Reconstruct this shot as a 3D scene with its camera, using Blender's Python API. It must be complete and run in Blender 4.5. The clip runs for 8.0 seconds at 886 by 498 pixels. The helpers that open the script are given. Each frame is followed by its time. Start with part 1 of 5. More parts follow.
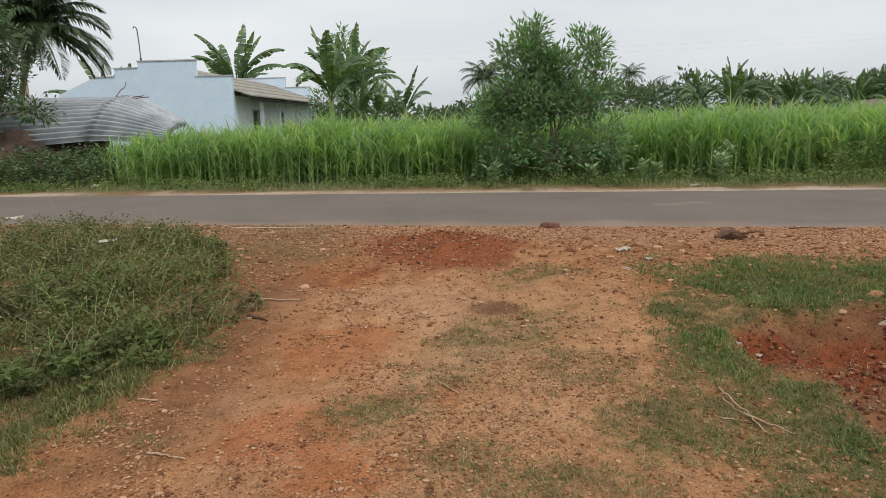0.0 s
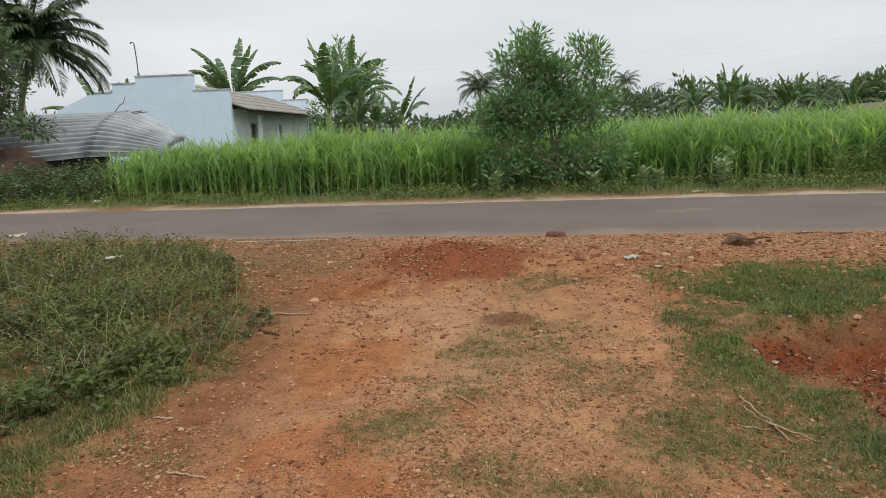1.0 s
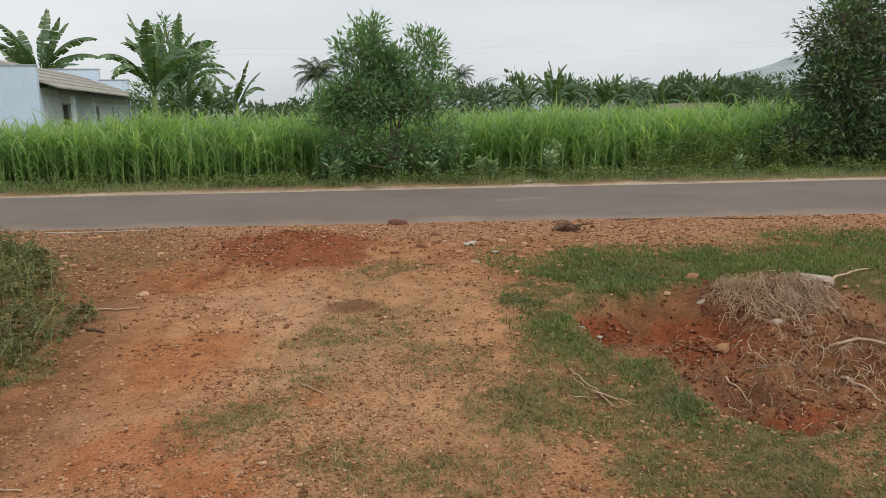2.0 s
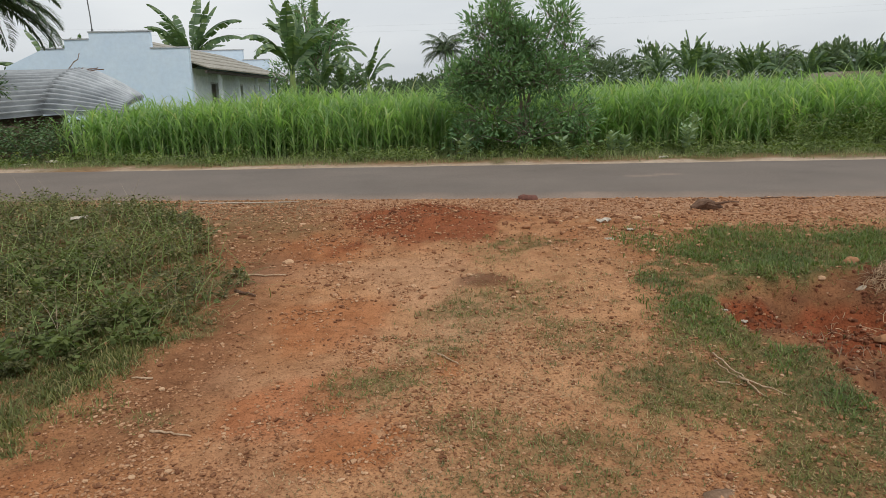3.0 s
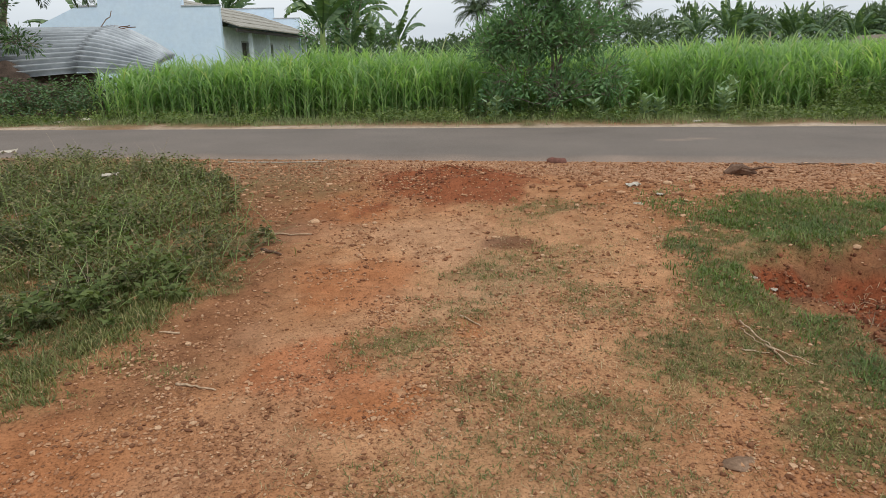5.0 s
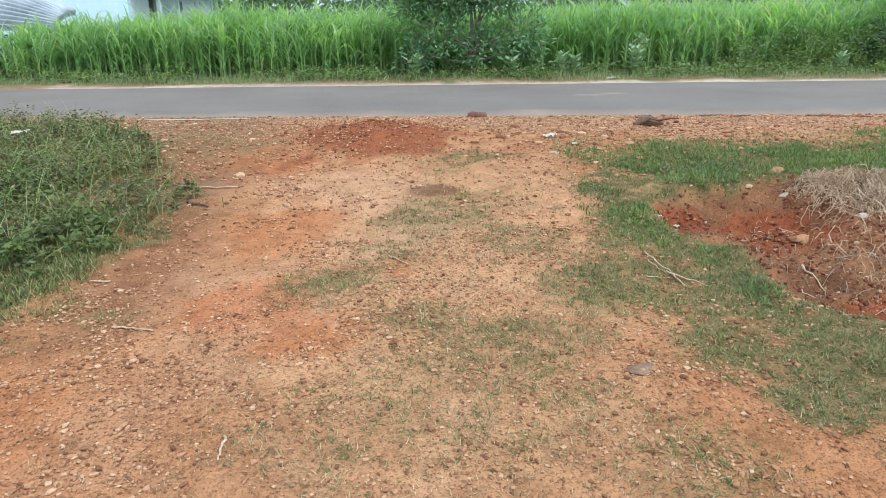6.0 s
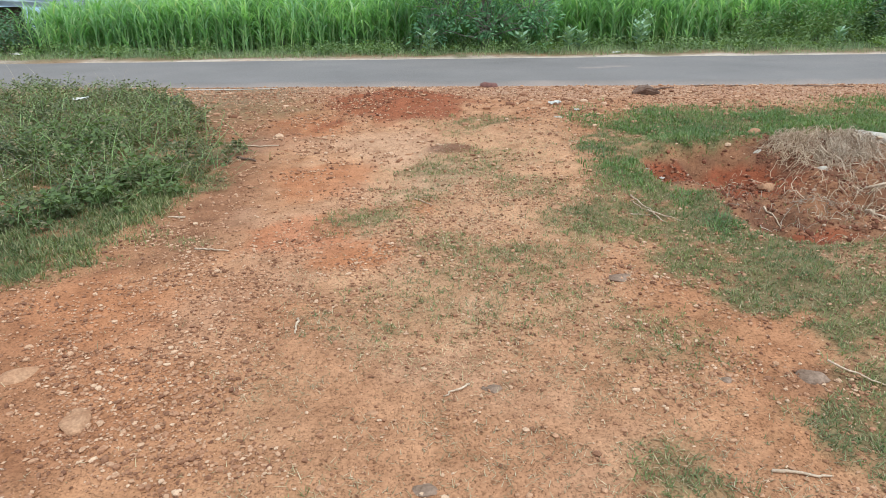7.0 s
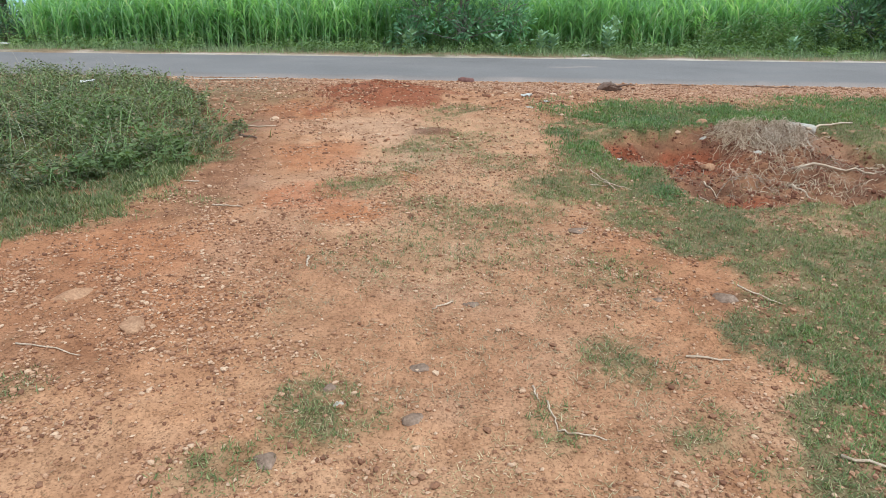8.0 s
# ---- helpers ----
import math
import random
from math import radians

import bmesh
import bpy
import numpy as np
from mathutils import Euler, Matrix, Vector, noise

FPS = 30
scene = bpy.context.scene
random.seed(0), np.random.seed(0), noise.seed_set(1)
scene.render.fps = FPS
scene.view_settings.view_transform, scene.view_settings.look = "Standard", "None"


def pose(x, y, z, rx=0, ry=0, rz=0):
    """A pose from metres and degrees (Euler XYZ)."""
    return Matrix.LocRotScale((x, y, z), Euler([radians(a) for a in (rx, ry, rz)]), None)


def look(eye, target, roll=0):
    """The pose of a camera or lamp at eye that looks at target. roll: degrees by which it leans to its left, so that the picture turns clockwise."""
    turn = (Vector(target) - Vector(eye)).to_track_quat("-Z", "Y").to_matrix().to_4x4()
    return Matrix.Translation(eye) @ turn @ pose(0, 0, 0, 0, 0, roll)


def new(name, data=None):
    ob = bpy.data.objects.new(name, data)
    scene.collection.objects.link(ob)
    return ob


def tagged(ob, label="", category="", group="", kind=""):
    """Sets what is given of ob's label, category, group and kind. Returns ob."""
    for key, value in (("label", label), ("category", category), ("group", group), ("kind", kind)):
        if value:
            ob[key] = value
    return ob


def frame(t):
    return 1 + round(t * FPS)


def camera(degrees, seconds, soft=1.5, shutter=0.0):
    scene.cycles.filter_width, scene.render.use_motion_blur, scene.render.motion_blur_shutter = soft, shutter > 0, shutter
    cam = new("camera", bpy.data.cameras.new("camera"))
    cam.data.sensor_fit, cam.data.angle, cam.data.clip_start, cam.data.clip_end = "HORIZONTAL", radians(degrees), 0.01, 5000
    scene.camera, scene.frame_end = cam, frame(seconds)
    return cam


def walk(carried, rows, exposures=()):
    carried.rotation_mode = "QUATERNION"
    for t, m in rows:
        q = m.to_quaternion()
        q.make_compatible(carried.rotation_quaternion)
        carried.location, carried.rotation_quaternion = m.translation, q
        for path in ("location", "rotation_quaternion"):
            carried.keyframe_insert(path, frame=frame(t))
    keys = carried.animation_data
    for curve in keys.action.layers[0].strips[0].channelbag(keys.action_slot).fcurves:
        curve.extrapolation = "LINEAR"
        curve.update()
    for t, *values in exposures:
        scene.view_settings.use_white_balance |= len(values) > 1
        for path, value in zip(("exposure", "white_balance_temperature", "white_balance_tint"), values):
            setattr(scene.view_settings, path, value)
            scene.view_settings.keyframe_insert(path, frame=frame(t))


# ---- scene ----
cam = camera(65.3, 8.0, soft=0.6)
PATH = [
    (0, (0.024, -0.071, 1.046), (0.014, 1.898, 0.694), -1.5),
    (0.5, (-0.024, -0.06, 1.044), (-0.089, 1.904, 0.672), -1.7),
    (1, (-0.059, -0.055, 1.058), (-0.062, 1.919, 0.733), -2.4),
    (1.2, (-0.062, -0.056, 1.051), (0.121, 1.91, 0.729), -2.1),
    (2.3, (-0.106, -0.075, 1.041), (0.349, 1.834, 0.652), -0.8),
    (2.5, (-0.13, -0.079, 1.045), (0.159, 1.858, 0.637), -1.4),
    (3, (-0.151, -0.061, 1.037), (-0.052, 1.89, 0.61), -1.6),
    (3.5, (-0.151, -0.059, 1.047), (-0.072, 1.893, 0.618), -1.6),
    (4, (-0.133, -0.063, 1.044), (-0.007, 1.885, 0.608), -1.1),
    (4.5, (-0.155, -0.046, 1.032), (-0.101, 1.901, 0.577), -1.0),
    (4.7, (-0.15, -0.042, 1.032), (-0.137, 1.893, 0.526), -1.2),
    (5.8, (-0.078, -0.137, 0.975), (0.005, 1.782, 0.418), -1.8),
    (6, (-0.153, -0.234, 0.967), (0.074, 1.65, 0.335), -0.9),
    (6.5, (-0.231, -0.61, 0.929), (0.031, 1.277, 0.32), 0.1),
    (7, (-0.288, -0.921, 0.979), (-0.091, 0.946, 0.289), -1.0),
    (7.4, (-0.374, -1.221, 0.935), (-0.134, 0.633, 0.225), -0.5),
    (7.5, (-0.394, -1.272, 0.929), (-0.135, 0.554, 0.154), 0.4),
    (8, (-0.432, -1.541, 0.925), (-0.155, 0.32, 0.248), 0.6),
]
walk(cam, [(t, look(eye, target, roll)) for t, eye, target, roll in PATH],
     [(0, -0.19, 6500, 8), (4.7, -0.25, 6500, 8), (5.25, 0.22, 6000, 5), (5.8, 0.63, 5500, 1), (6.5, 0.64, 5350, 1), (8.0, 0.56, 5150, 0)])
# ---------- world, sun, exposure ----------
world = bpy.data.worlds.new("world")
scene.world = world
world.use_nodes = True
wn, wl = world.node_tree.nodes, world.node_tree.links
wn.clear()
w_out = wn.new("ShaderNodeOutputWorld")
w_bg = wn.new("ShaderNodeBackground")
w_sky = wn.new("ShaderNodeTexSky")
w_sky.sky_type, w_sky.sun_disc = "NISHITA", False
w_sky.sun_elevation, w_sky.sun_rotation = radians(57), radians(144)
w_sky.air_density, w_sky.dust_density = 1.0, 4.0
w_grey = wn.new("ShaderNodeHueSaturation")
w_grey.inputs["Saturation"].default_value = 0.12
w_gain = wn.new("ShaderNodeMix")
w_gain.data_type, w_gain.blend_type = "RGBA", "MULTIPLY"
w_gain.inputs[0].default_value = 1.0
w_gain.inputs[7].default_value = (0.13, 0.132, 0.137, 1)
w_co = wn.new("ShaderNodeTexCoord")
w_map = wn.new("ShaderNodeMapping")
w_map.inputs["Scale"].default_value = (1.2, 1.2, 5.0)
w_noise = wn.new("ShaderNodeTexNoise")
w_noise.inputs["Scale"].default_value, w_noise.inputs["Detail"].default_value = 1.6, 7
w_ramp = wn.new("ShaderNodeValToRGB")
w_ramp.color_ramp.elements[0].position, w_ramp.color_ramp.elements[0].color = 0.3, (0.84, 0.89, 0.96, 1)
w_ramp.color_ramp.elements[1].position, w_ramp.color_ramp.elements[1].color = 0.7, (1.12, 1.15, 1.18, 1)
w_mix = wn.new("ShaderNodeMix")
w_mix.data_type = "RGBA"
w_mix.inputs[0].default_value = 0.72
wl.new(w_sky.outputs[0], w_grey.inputs["Color"])
wl.new(w_grey.outputs[0], w_gain.inputs[6])
wl.new(w_co.outputs["Generated"], w_map.inputs[0])
wl.new(w_map.outputs[0], w_noise.inputs["Vector"])
wl.new(w_noise.outputs[0], w_ramp.inputs[0])
wl.new(w_gain.outputs[2], w_mix.inputs[6])
wl.new(w_ramp.outputs[0], w_mix.inputs[7])
wl.new(w_mix.outputs[2], w_bg.inputs[0])
w_bg.inputs[1].default_value = 1.0
wl.new(w_bg.outputs[0], w_out.inputs[0])

sun = new("sun", bpy.data.lights.new("sun", "SUN"))
sun.data.energy, sun.data.angle, sun.data.color = 1.35, radians(14), (1.0, 0.96, 0.9)
sun.matrix_world = look((8, -11, 21), (0, 0, 0))


# ---------- materials ----------
def material(name):
    m = bpy.data.materials.new(name)
    m.use_nodes = True
    n, l = m.node_tree.nodes, m.node_tree.links
    return m, n, l, n["Principled BSDF"]


def ramp(n, stops):
    r = n.new("ShaderNodeValToRGB")
    while len(r.color_ramp.elements) < len(stops):
        r.color_ramp.elements.new(0.5)
    for e, (p, c) in zip(r.color_ramp.elements, stops):
        e.position, e.color = p, (*c, 1)
    return r


def noise_tex(n, l, scale, detail=4, rough=0.6, vec=None):
    t = n.new("ShaderNodeTexNoise")
    t.inputs["Scale"].default_value, t.inputs["Detail"].default_value, t.inputs["Roughness"].default_value = scale, detail, rough
    if vec is not None:
        l.new(vec, t.inputs["Vector"])
    return t


def mixc(n, l, fac, a, b, blend="MIX"):
    m = n.new("ShaderNodeMix")
    m.data_type, m.blend_type = "RGBA", blend
    for v, i in ((fac, 0), (a, 6), (b, 7)):
        if isinstance(v, (int, float)):
            m.inputs[i].default_value = v
        elif isinstance(v, tuple):
            m.inputs[i].default_value = (*v, 1)
        else:
            l.new(v, m.inputs[i])
    return m.outputs[2]


def bump(n, l, height, strength, dist, bsdf):
    b = n.new("ShaderNodeBump")
    b.inputs["Strength"].default_value, b.inputs["Distance"].default_value = strength, dist
    l.new(height, b.inputs["Height"])
    l.new(b.outputs[0], bsdf.inputs["Normal"])


def plain(name, c1, c2, scale=8.0, rough=0.8, fine=60.0, relief=0.3, metal=0.0, spec=0.3, grain=0.25):
    """Two-scale mottled surface."""
    m, n, l, b = material(name)
    co = n.new("ShaderNodeTexCoord").outputs["Object"]
    big, small = noise_tex(n, l, scale, 5, 0.6, co), noise_tex(n, l, fine, 3, 0.6, co)
    r = ramp(n, [(0.35, c1), (0.65, c2)])
    l.new(big.outputs[0], r.inputs[0])
    r2 = ramp(n, [(0.3, (1 - grain,) * 3), (0.7, (1 + grain * 0.6,) * 3)])
    l.new(small.outputs[0], r2.inputs[0])
    l.new(mixc(n, l, 1.0, r.outputs[0], r2.outputs[0], "MULTIPLY"), b.inputs["Base Color"])
    b.inputs["Roughness"].default_value, b.inputs["Metallic"].default_value = rough, metal
    b.inputs["Specular IOR Level"].default_value = spec
    bump(n, l, small.outputs[0], relief, 0.01, b)
    return m


def leaf_material(name, stops, rough=0.5, thin=0.35, spec=0.35):
    """Leaves that vary one by one and let some light through."""
    m, n, l, b = material(name)
    geo = n.new("ShaderNodeNewGeometry")
    r = ramp(n, stops)
    l.new(geo.outputs["Random Per Island"], r.inputs[0])
    co = n.new("ShaderNodeTexCoord").outputs["Object"]
    big = noise_tex(n, l, 1.3, 3, 0.6, co)
    r2 = ramp(n, [(0.3, (0.75, 0.78, 0.8)), (0.7, (1.2, 1.15, 1.0))])
    l.new(big.outputs[0], r2.inputs[0])
    col = mixc(n, l, 1.0, r.outputs[0], r2.outputs[0], "MULTIPLY")
    l.new(col, b.inputs["Base Color"])
    b.inputs["Roughness"].default_value, b.inputs["Specular IOR Level"].default_value = rough, spec
    tr = n.new("ShaderNodeBsdfTranslucent")
    l.new(mixc(n, l, 1.0, col, (1.0, 1.1, 0.5), "MULTIPLY"), tr.inputs["Color"])
    mx = n.new("ShaderNodeMixShader")
    mx.inputs[0].default_value = thin
    l.new(b.outputs[0], mx.inputs[1])
    l.new(tr.outputs[0], mx.inputs[2])
    l.new(mx.outputs[0], n["Material Output"].inputs["Surface"])
    return m


def ground_material():
    m, n, l, b = material("soil")
    co = n.new("ShaderNodeTexCoord").outputs["Object"]

    def zone(name):
        a = n.new("ShaderNodeAttribute")
        a.attribute_name = name
        return a.outputs["Fac"]

    big, mid = noise_tex(n, l, 0.9, 5, 0.65, co), noise_tex(n, l, 7.0, 7, 0.72, co)
    fine = noise_tex(n, l, 90.0, 4, 0.65, co)

    def cells(scale):
        v = n.new("ShaderNodeTexVoronoi")
        v.inputs["Scale"].default_value = scale
        l.new(co, v.inputs["Vector"])
        sep = n.new("ShaderNodeSeparateColor")
        l.new(v.outputs["Color"], sep.inputs[0])
        bead = ramp(n, [(0.0, (1.0, 1.0, 1.0)), (0.32, (0.55, 0.55, 0.55)), (0.46, (0.0, 0.0, 0.0))])
        l.new(v.outputs["Distance"], bead.inputs[0])
        pick = ramp(n, [(0.42, (0.0, 0.0, 0.0)), (0.60, (1.0, 1.0, 1.0))])
        l.new(sep.outputs[1], pick.inputs[0])
        return mixc(n, l, 1.0, bead.outputs[0], pick.outputs[0], "MULTIPLY"), sep.outputs[0]

    coarse, coarse_id = cells(62.0)
    small, small_id = cells(150.0)
    soil = ramp(n, [(0.3, (0.340, 0.146, 0.065)), (0.55, (0.395, 0.190, 0.089)), (0.75, (0.445, 0.242, 0.124))])
    l.new(big.outputs[0], soil.inputs[0])
    mids = ramp(n, [(0.32, (0.70, 0.66, 0.63)), (0.5, (0.99, 0.99, 0.99)), (0.7, (1.20, 1.21, 1.22))])
    l.new(mid.outputs[0], mids.inputs[0])
    col = mixc(n, l, zone("tan"), soil.outputs[0], (0.378, 0.197, 0.100))
    col = mixc(n, l, zone("worn"), col, (0.495, 0.268, 0.138))
    col = mixc(n, l, zone("orange"), col, (0.395, 0.140, 0.052))
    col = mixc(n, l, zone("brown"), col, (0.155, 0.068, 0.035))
    col = mixc(n, l, zone("red"), col, (0.235, 0.064, 0.027))
    col = mixc(n, l, zone("sand"), col, (0.52, 0.41, 0.315))
    col = mixc(n, l, zone("green"), col, (0.170, 0.132, 0.060))
    col = mixc(n, l, zone("field"), col, (0.10, 0.12, 0.045))
    col = mixc(n, l, 1.0, col, mids.outputs[0], "MULTIPLY")
    gr = ramp(n, [(0.0, (0.55, 0.51, 0.48)), (0.5, (0.95, 0.93, 0.91)), (1.0, (1.42, 1.40, 1.36))])
    l.new(coarse_id, gr.inputs[0])
    col = mixc(n, l, coarse, col, mixc(n, l, 1.0, col, gr.outputs[0], "MULTIPLY"))
    gs = ramp(n, [(0.0, (0.5, 0.46, 0.44)), (0.6, (1.0, 1.0, 1.0)), (1.0, (1.5, 1.48, 1.42))])
    l.new(small_id, gs.inputs[0])
    col = mixc(n, l, small, col, mixc(n, l, 1.0, col, gs.outputs[0], "MULTIPLY"))
    fr = ramp(n, [(0.3, (0.74, 0.72, 0.70)), (0.7, (1.18, 1.18, 1.18))])
    l.new(fine.outputs[0], fr.inputs[0])
    col = mixc(n, l, 0.85, col, fr.outputs[0], "MULTIPLY")
    l.new(col, b.inputs["Base Color"])
    b.inputs["Roughness"].default_value, b.inputs["Specular IOR Level"].default_value = 0.95, 0.1
    hs = mixc(n, l, 0.6, mixc(n, l, 1.0, coarse, small, "ADD"), fine.outputs["Color"], "ADD")
    bump(n, l, hs, 0.9, 0.006, b)
    return m


def asphalt_material():
    m, n, l, b = material("asphalt")
    co = n.new("ShaderNodeTexCoord").outputs["Object"]
    d = n.new("ShaderNodeAttribute")
    d.attribute_name = "dust"
    big, fine = noise_tex(n, l, 0.7, 5, 0.6, co), noise_tex(n, l, 120.0, 3, 0.6, co)
    base = ramp(n, [(0.3, (0.141, 0.116, 0.098)), (0.7, (0.187, 0.154, 0.130))])
    l.new(big.outputs[0], base.inputs[0])
    col = mixc(n, l, d.outputs["Fac"], base.outputs[0], (0.32, 0.235, 0.18))
    fr = ramp(n, [(0.3, (0.65, 0.65, 0.65)), (0.7, (1.3, 1.3, 1.3))])
    l.new(fine.outputs[0], fr.inputs[0])
    l.new(mixc(n, l, 0.8, col, fr.outputs[0], "MULTIPLY"), b.inputs["Base Color"])
    b.inputs["Roughness"].default_value, b.inputs["Specular IOR Level"].default_value = 0.85, 0.25
    bump(n, l, fine.outputs[0], 0.4, 0.006, b)
    return m


def island_stone(name, stops, rough=0.9):
    m, n, l, b = material(name)
    geo = n.new("ShaderNodeNewGeometry")
    r = ramp(n, stops)
    l.new(geo.outputs["Random Per Island"], r.inputs[0])
    co = n.new("ShaderNodeTexCoord").outputs["Object"]
    t = noise_tex(n, l, 90.0, 4, 0.7, co)
    r2 = ramp(n, [(0.3, (0.7, 0.7, 0.7)), (0.7, (1.2, 1.2, 1.2))])
    l.new(t.outputs[0], r2.inputs[0])
    l.new(mixc(n, l, 1.0, r.outputs[0], r2.outputs[0], "MULTIPLY"), b.inputs["Base Color"])
    b.inputs["Roughness"].default_value, b.inputs["Specular IOR Level"].default_value = rough, 0.2
    bump(n, l, t.outputs[0], 0.4, 0.004, b)
    return m


M_SOIL, M_ASPHALT = ground_material(), asphalt_material()
M_PEBBLE = island_stone("gravel", [(0.0, (0.16, 0.068, 0.034)), (0.45, (0.36, 0.175, 0.088)), (0.84, (0.46, 0.255, 0.138)), (1.0, (0.57, 0.365, 0.22))])
M_CLOD = island_stone("red_clod", [(0.0, (0.12, 0.044, 0.022)), (0.6, (0.205, 0.076, 0.038)), (0.94, (0.30, 0.135, 0.07)), (1.0, (0.46, 0.32, 0.21))])
M_ROCK = plain("grey_rock", (0.19, 0.115, 0.072), (0.30, 0.195, 0.13), 9, 0.95, 70, 0.8, spec=0.1)
M_TANROCK = plain("tan_rock", (0.34, 0.168, 0.085), (0.43, 0.235, 0.125), 9, 0.95, 70, 0.8, spec=0.08)
M_BRICK = plain("brick_red", (0.13, 0.055, 0.04), (0.20, 0.09, 0.065), 20, 0.9, 90, 0.5)
M_WHITE = plain("white_litter", (0.46, 0.40, 0.32), (0.58, 0.51, 0.42), 20, 0.6, 60, 0.2)
M_PALESTONE = plain("pale_stone", (0.37, 0.29, 0.21), (0.48, 0.40, 0.31), 12, 0.85, 70, 0.5)
M_STICK = plain("dry_stick", (0.42, 0.28, 0.17), (0.58, 0.42, 0.28), 30, 0.8, 120, 0.3)
M_DARKSTICK = plain("dark_bark", (0.12, 0.066, 0.042), (0.20, 0.12, 0.078), 20, 0.9, 80, 0.5)
M_STRAW = leaf_material("straw", [(0.0, (0.32, 0.23, 0.16)), (0.5, (0.45, 0.35, 0.26)), (1.0, (0.58, 0.48, 0.39))], 0.8, 0.1, 0.2)
M_ROOT = leaf_material("dry_root", [(0.0, (0.27, 0.175, 0.115)), (0.5, (0.42, 0.30, 0.21)), (1.0, (0.60, 0.46, 0.34))], 0.85, 0.05, 0.15)
M_STRAWBIT = leaf_material("straw_bits", [(0.0, (0.17, 0.125, 0.06)), (0.5, (0.34, 0.25, 0.13)), (1.0, (0.56, 0.43, 0.27))], 0.8, 0.1, 0.2)
M_GRASS = leaf_material("short_grass", [(0.0, (0.100, 0.118, 0.038)), (0.55, (0.172, 0.192, 0.063)), (0.82, (0.27, 0.265, 0.105)), (1.0, (0.43, 0.33, 0.18))], 0.6, 0.3)
M_LUSH = leaf_material("lush_grass", [(0.0, (0.095, 0.140, 0.038)), (0.7, (0.165, 0.225, 0.066)), (1.0, (0.26, 0.30, 0.115))], 0.55, 0.35)
M_WEED = leaf_material("weed_leaf", [(0.0, (0.088, 0.092, 0.036)), (0.6, (0.150, 0.152, 0.062)), (0.86, (0.235, 0.225, 0.105)), (1.0, (0.36, 0.27, 0.16))], 0.6, 0.3)
M_VERGE = leaf_material("verge_grass_blade", [(0.0, (0.16, 0.20, 0.09)), (0.6, (0.25, 0.30, 0.14)), (1.0, (0.42, 0.40, 0.24))], 0.6, 0.3)
M_FRESH = leaf_material("fresh_leaf", [(0.0, (0.105, 0.135, 0.044)), (1.0, (0.18, 0.22, 0.08))], 0.6, 0.35, 0.2)
M_CROP = leaf_material("crop_leaf", [(0.0, (0.245, 0.39, 0.165)), (0.6, (0.335, 0.50, 0.225)), (0.92, (0.46, 0.61, 0.31)), (1.0, (0.58, 0.57, 0.39))], 0.5, 0.55, 0.3)
M_STALK = leaf_material("crop_stalk", [(0.0, (0.20, 0.31, 0.09)), (1.0, (0.38, 0.46, 0.18))], 0.6, 0.1)
M_SHRUB = leaf_material("shrub_leaf", [(0.0, (0.135, 0.25, 0.12)), (0.7, (0.21, 0.35, 0.175)), (1.0, (0.30, 0.44, 0.255))], 0.6, 0.38, 0.2)
M_MANGO = leaf_material("dark_leaf", [(0.0, (0.065, 0.118, 0.052)), (0.7, (0.105, 0.18, 0.078)), (1.0, (0.175, 0.26, 0.11))], 0.45, 0.25, 0.4)
M_BANANA = leaf_material("banana_leaf", [(0.0, (0.08, 0.145, 0.07)), (0.6, (0.135, 0.21, 0.10)), (1.0, (0.23, 0.31, 0.15))], 0.4, 0.3, 0.45)
M_PALM = leaf_material("palm_leaflet", [(0.0, (0.07, 0.115, 0.062)), (0.7, (0.13, 0.185, 0.097)), (1.0, (0.23, 0.26, 0.15))], 0.45, 0.25, 0.45)
# leaf greens lightened and dulled, painting in the haze before the far woods
M_FARLEAF = leaf_material("hazed_far_leaf", [(0.0, (0.10, 0.145, 0.09)), (1.0, (0.18, 0.24, 0.15))], 0.8, 0.3, 0.1)
M_GREYLEAF = leaf_material("milkweed_leaf", [(0.0, (0.25, 0.35, 0.21)), (1.0, (0.38, 0.48, 0.32))], 0.7, 0.25, 0.2)
M_BARK = plain("bark", (0.20, 0.16, 0.12), (0.34, 0.28, 0.21), 12, 0.95, 60, 0.7)
M_WALL = plain("pale_blue_limewash", (0.66, 0.79, 0.94), (0.71, 0.83, 0.96), 1.2, 0.9, 6, 0.1, grain=0.05)
M_SIDEWALL = plain("white_limewash", (0.72, 0.78, 0.84), (0.80, 0.85, 0.89), 1.5, 0.9, 6, 0.1, grain=0.12)
M_CAP = plain("weathered_cap", (0.42, 0.43, 0.45), (0.60, 0.62, 0.65), 5, 0.9, 40, 0.3)
M_TILE = plain("old_roof_sheet", (0.30, 0.275, 0.23), (0.43, 0.40, 0.35), 2.5, 0.9, 30, 0.4)
M_DARKWOOD = plain("dark_wood", (0.06, 0.05, 0.045), (0.12, 0.10, 0.09), 10, 0.8, 50, 0.3)
M_TIN = plain("galvanised_sheet", (0.33, 0.35, 0.37), (0.50, 0.52, 0.54), 1.5, 0.55, 6, 0.05, 0.2, 0.4, grain=0.08)
M_MUD = plain("mud_wall", (0.085, 0.058, 0.043), (0.145, 0.098, 0.073), 4, 0.95, 30, 0.7)
M_METAL = plain("dull_metal", (0.14, 0.14, 0.14), (0.22, 0.22, 0.22), 10, 0.5, 60, 0.1, 0.8, 0.5)
# scrub colour paled to grey-green: the haze of distance is in the base colour
M_HILL = plain("hazed_hill_scrub", (0.30, 0.34, 0.34), (0.38, 0.42, 0.42), 0.02, 1.0, 0.12, 0.2)


# ---------- mesh helpers ----------
RNG = np.random.default_rng(11)
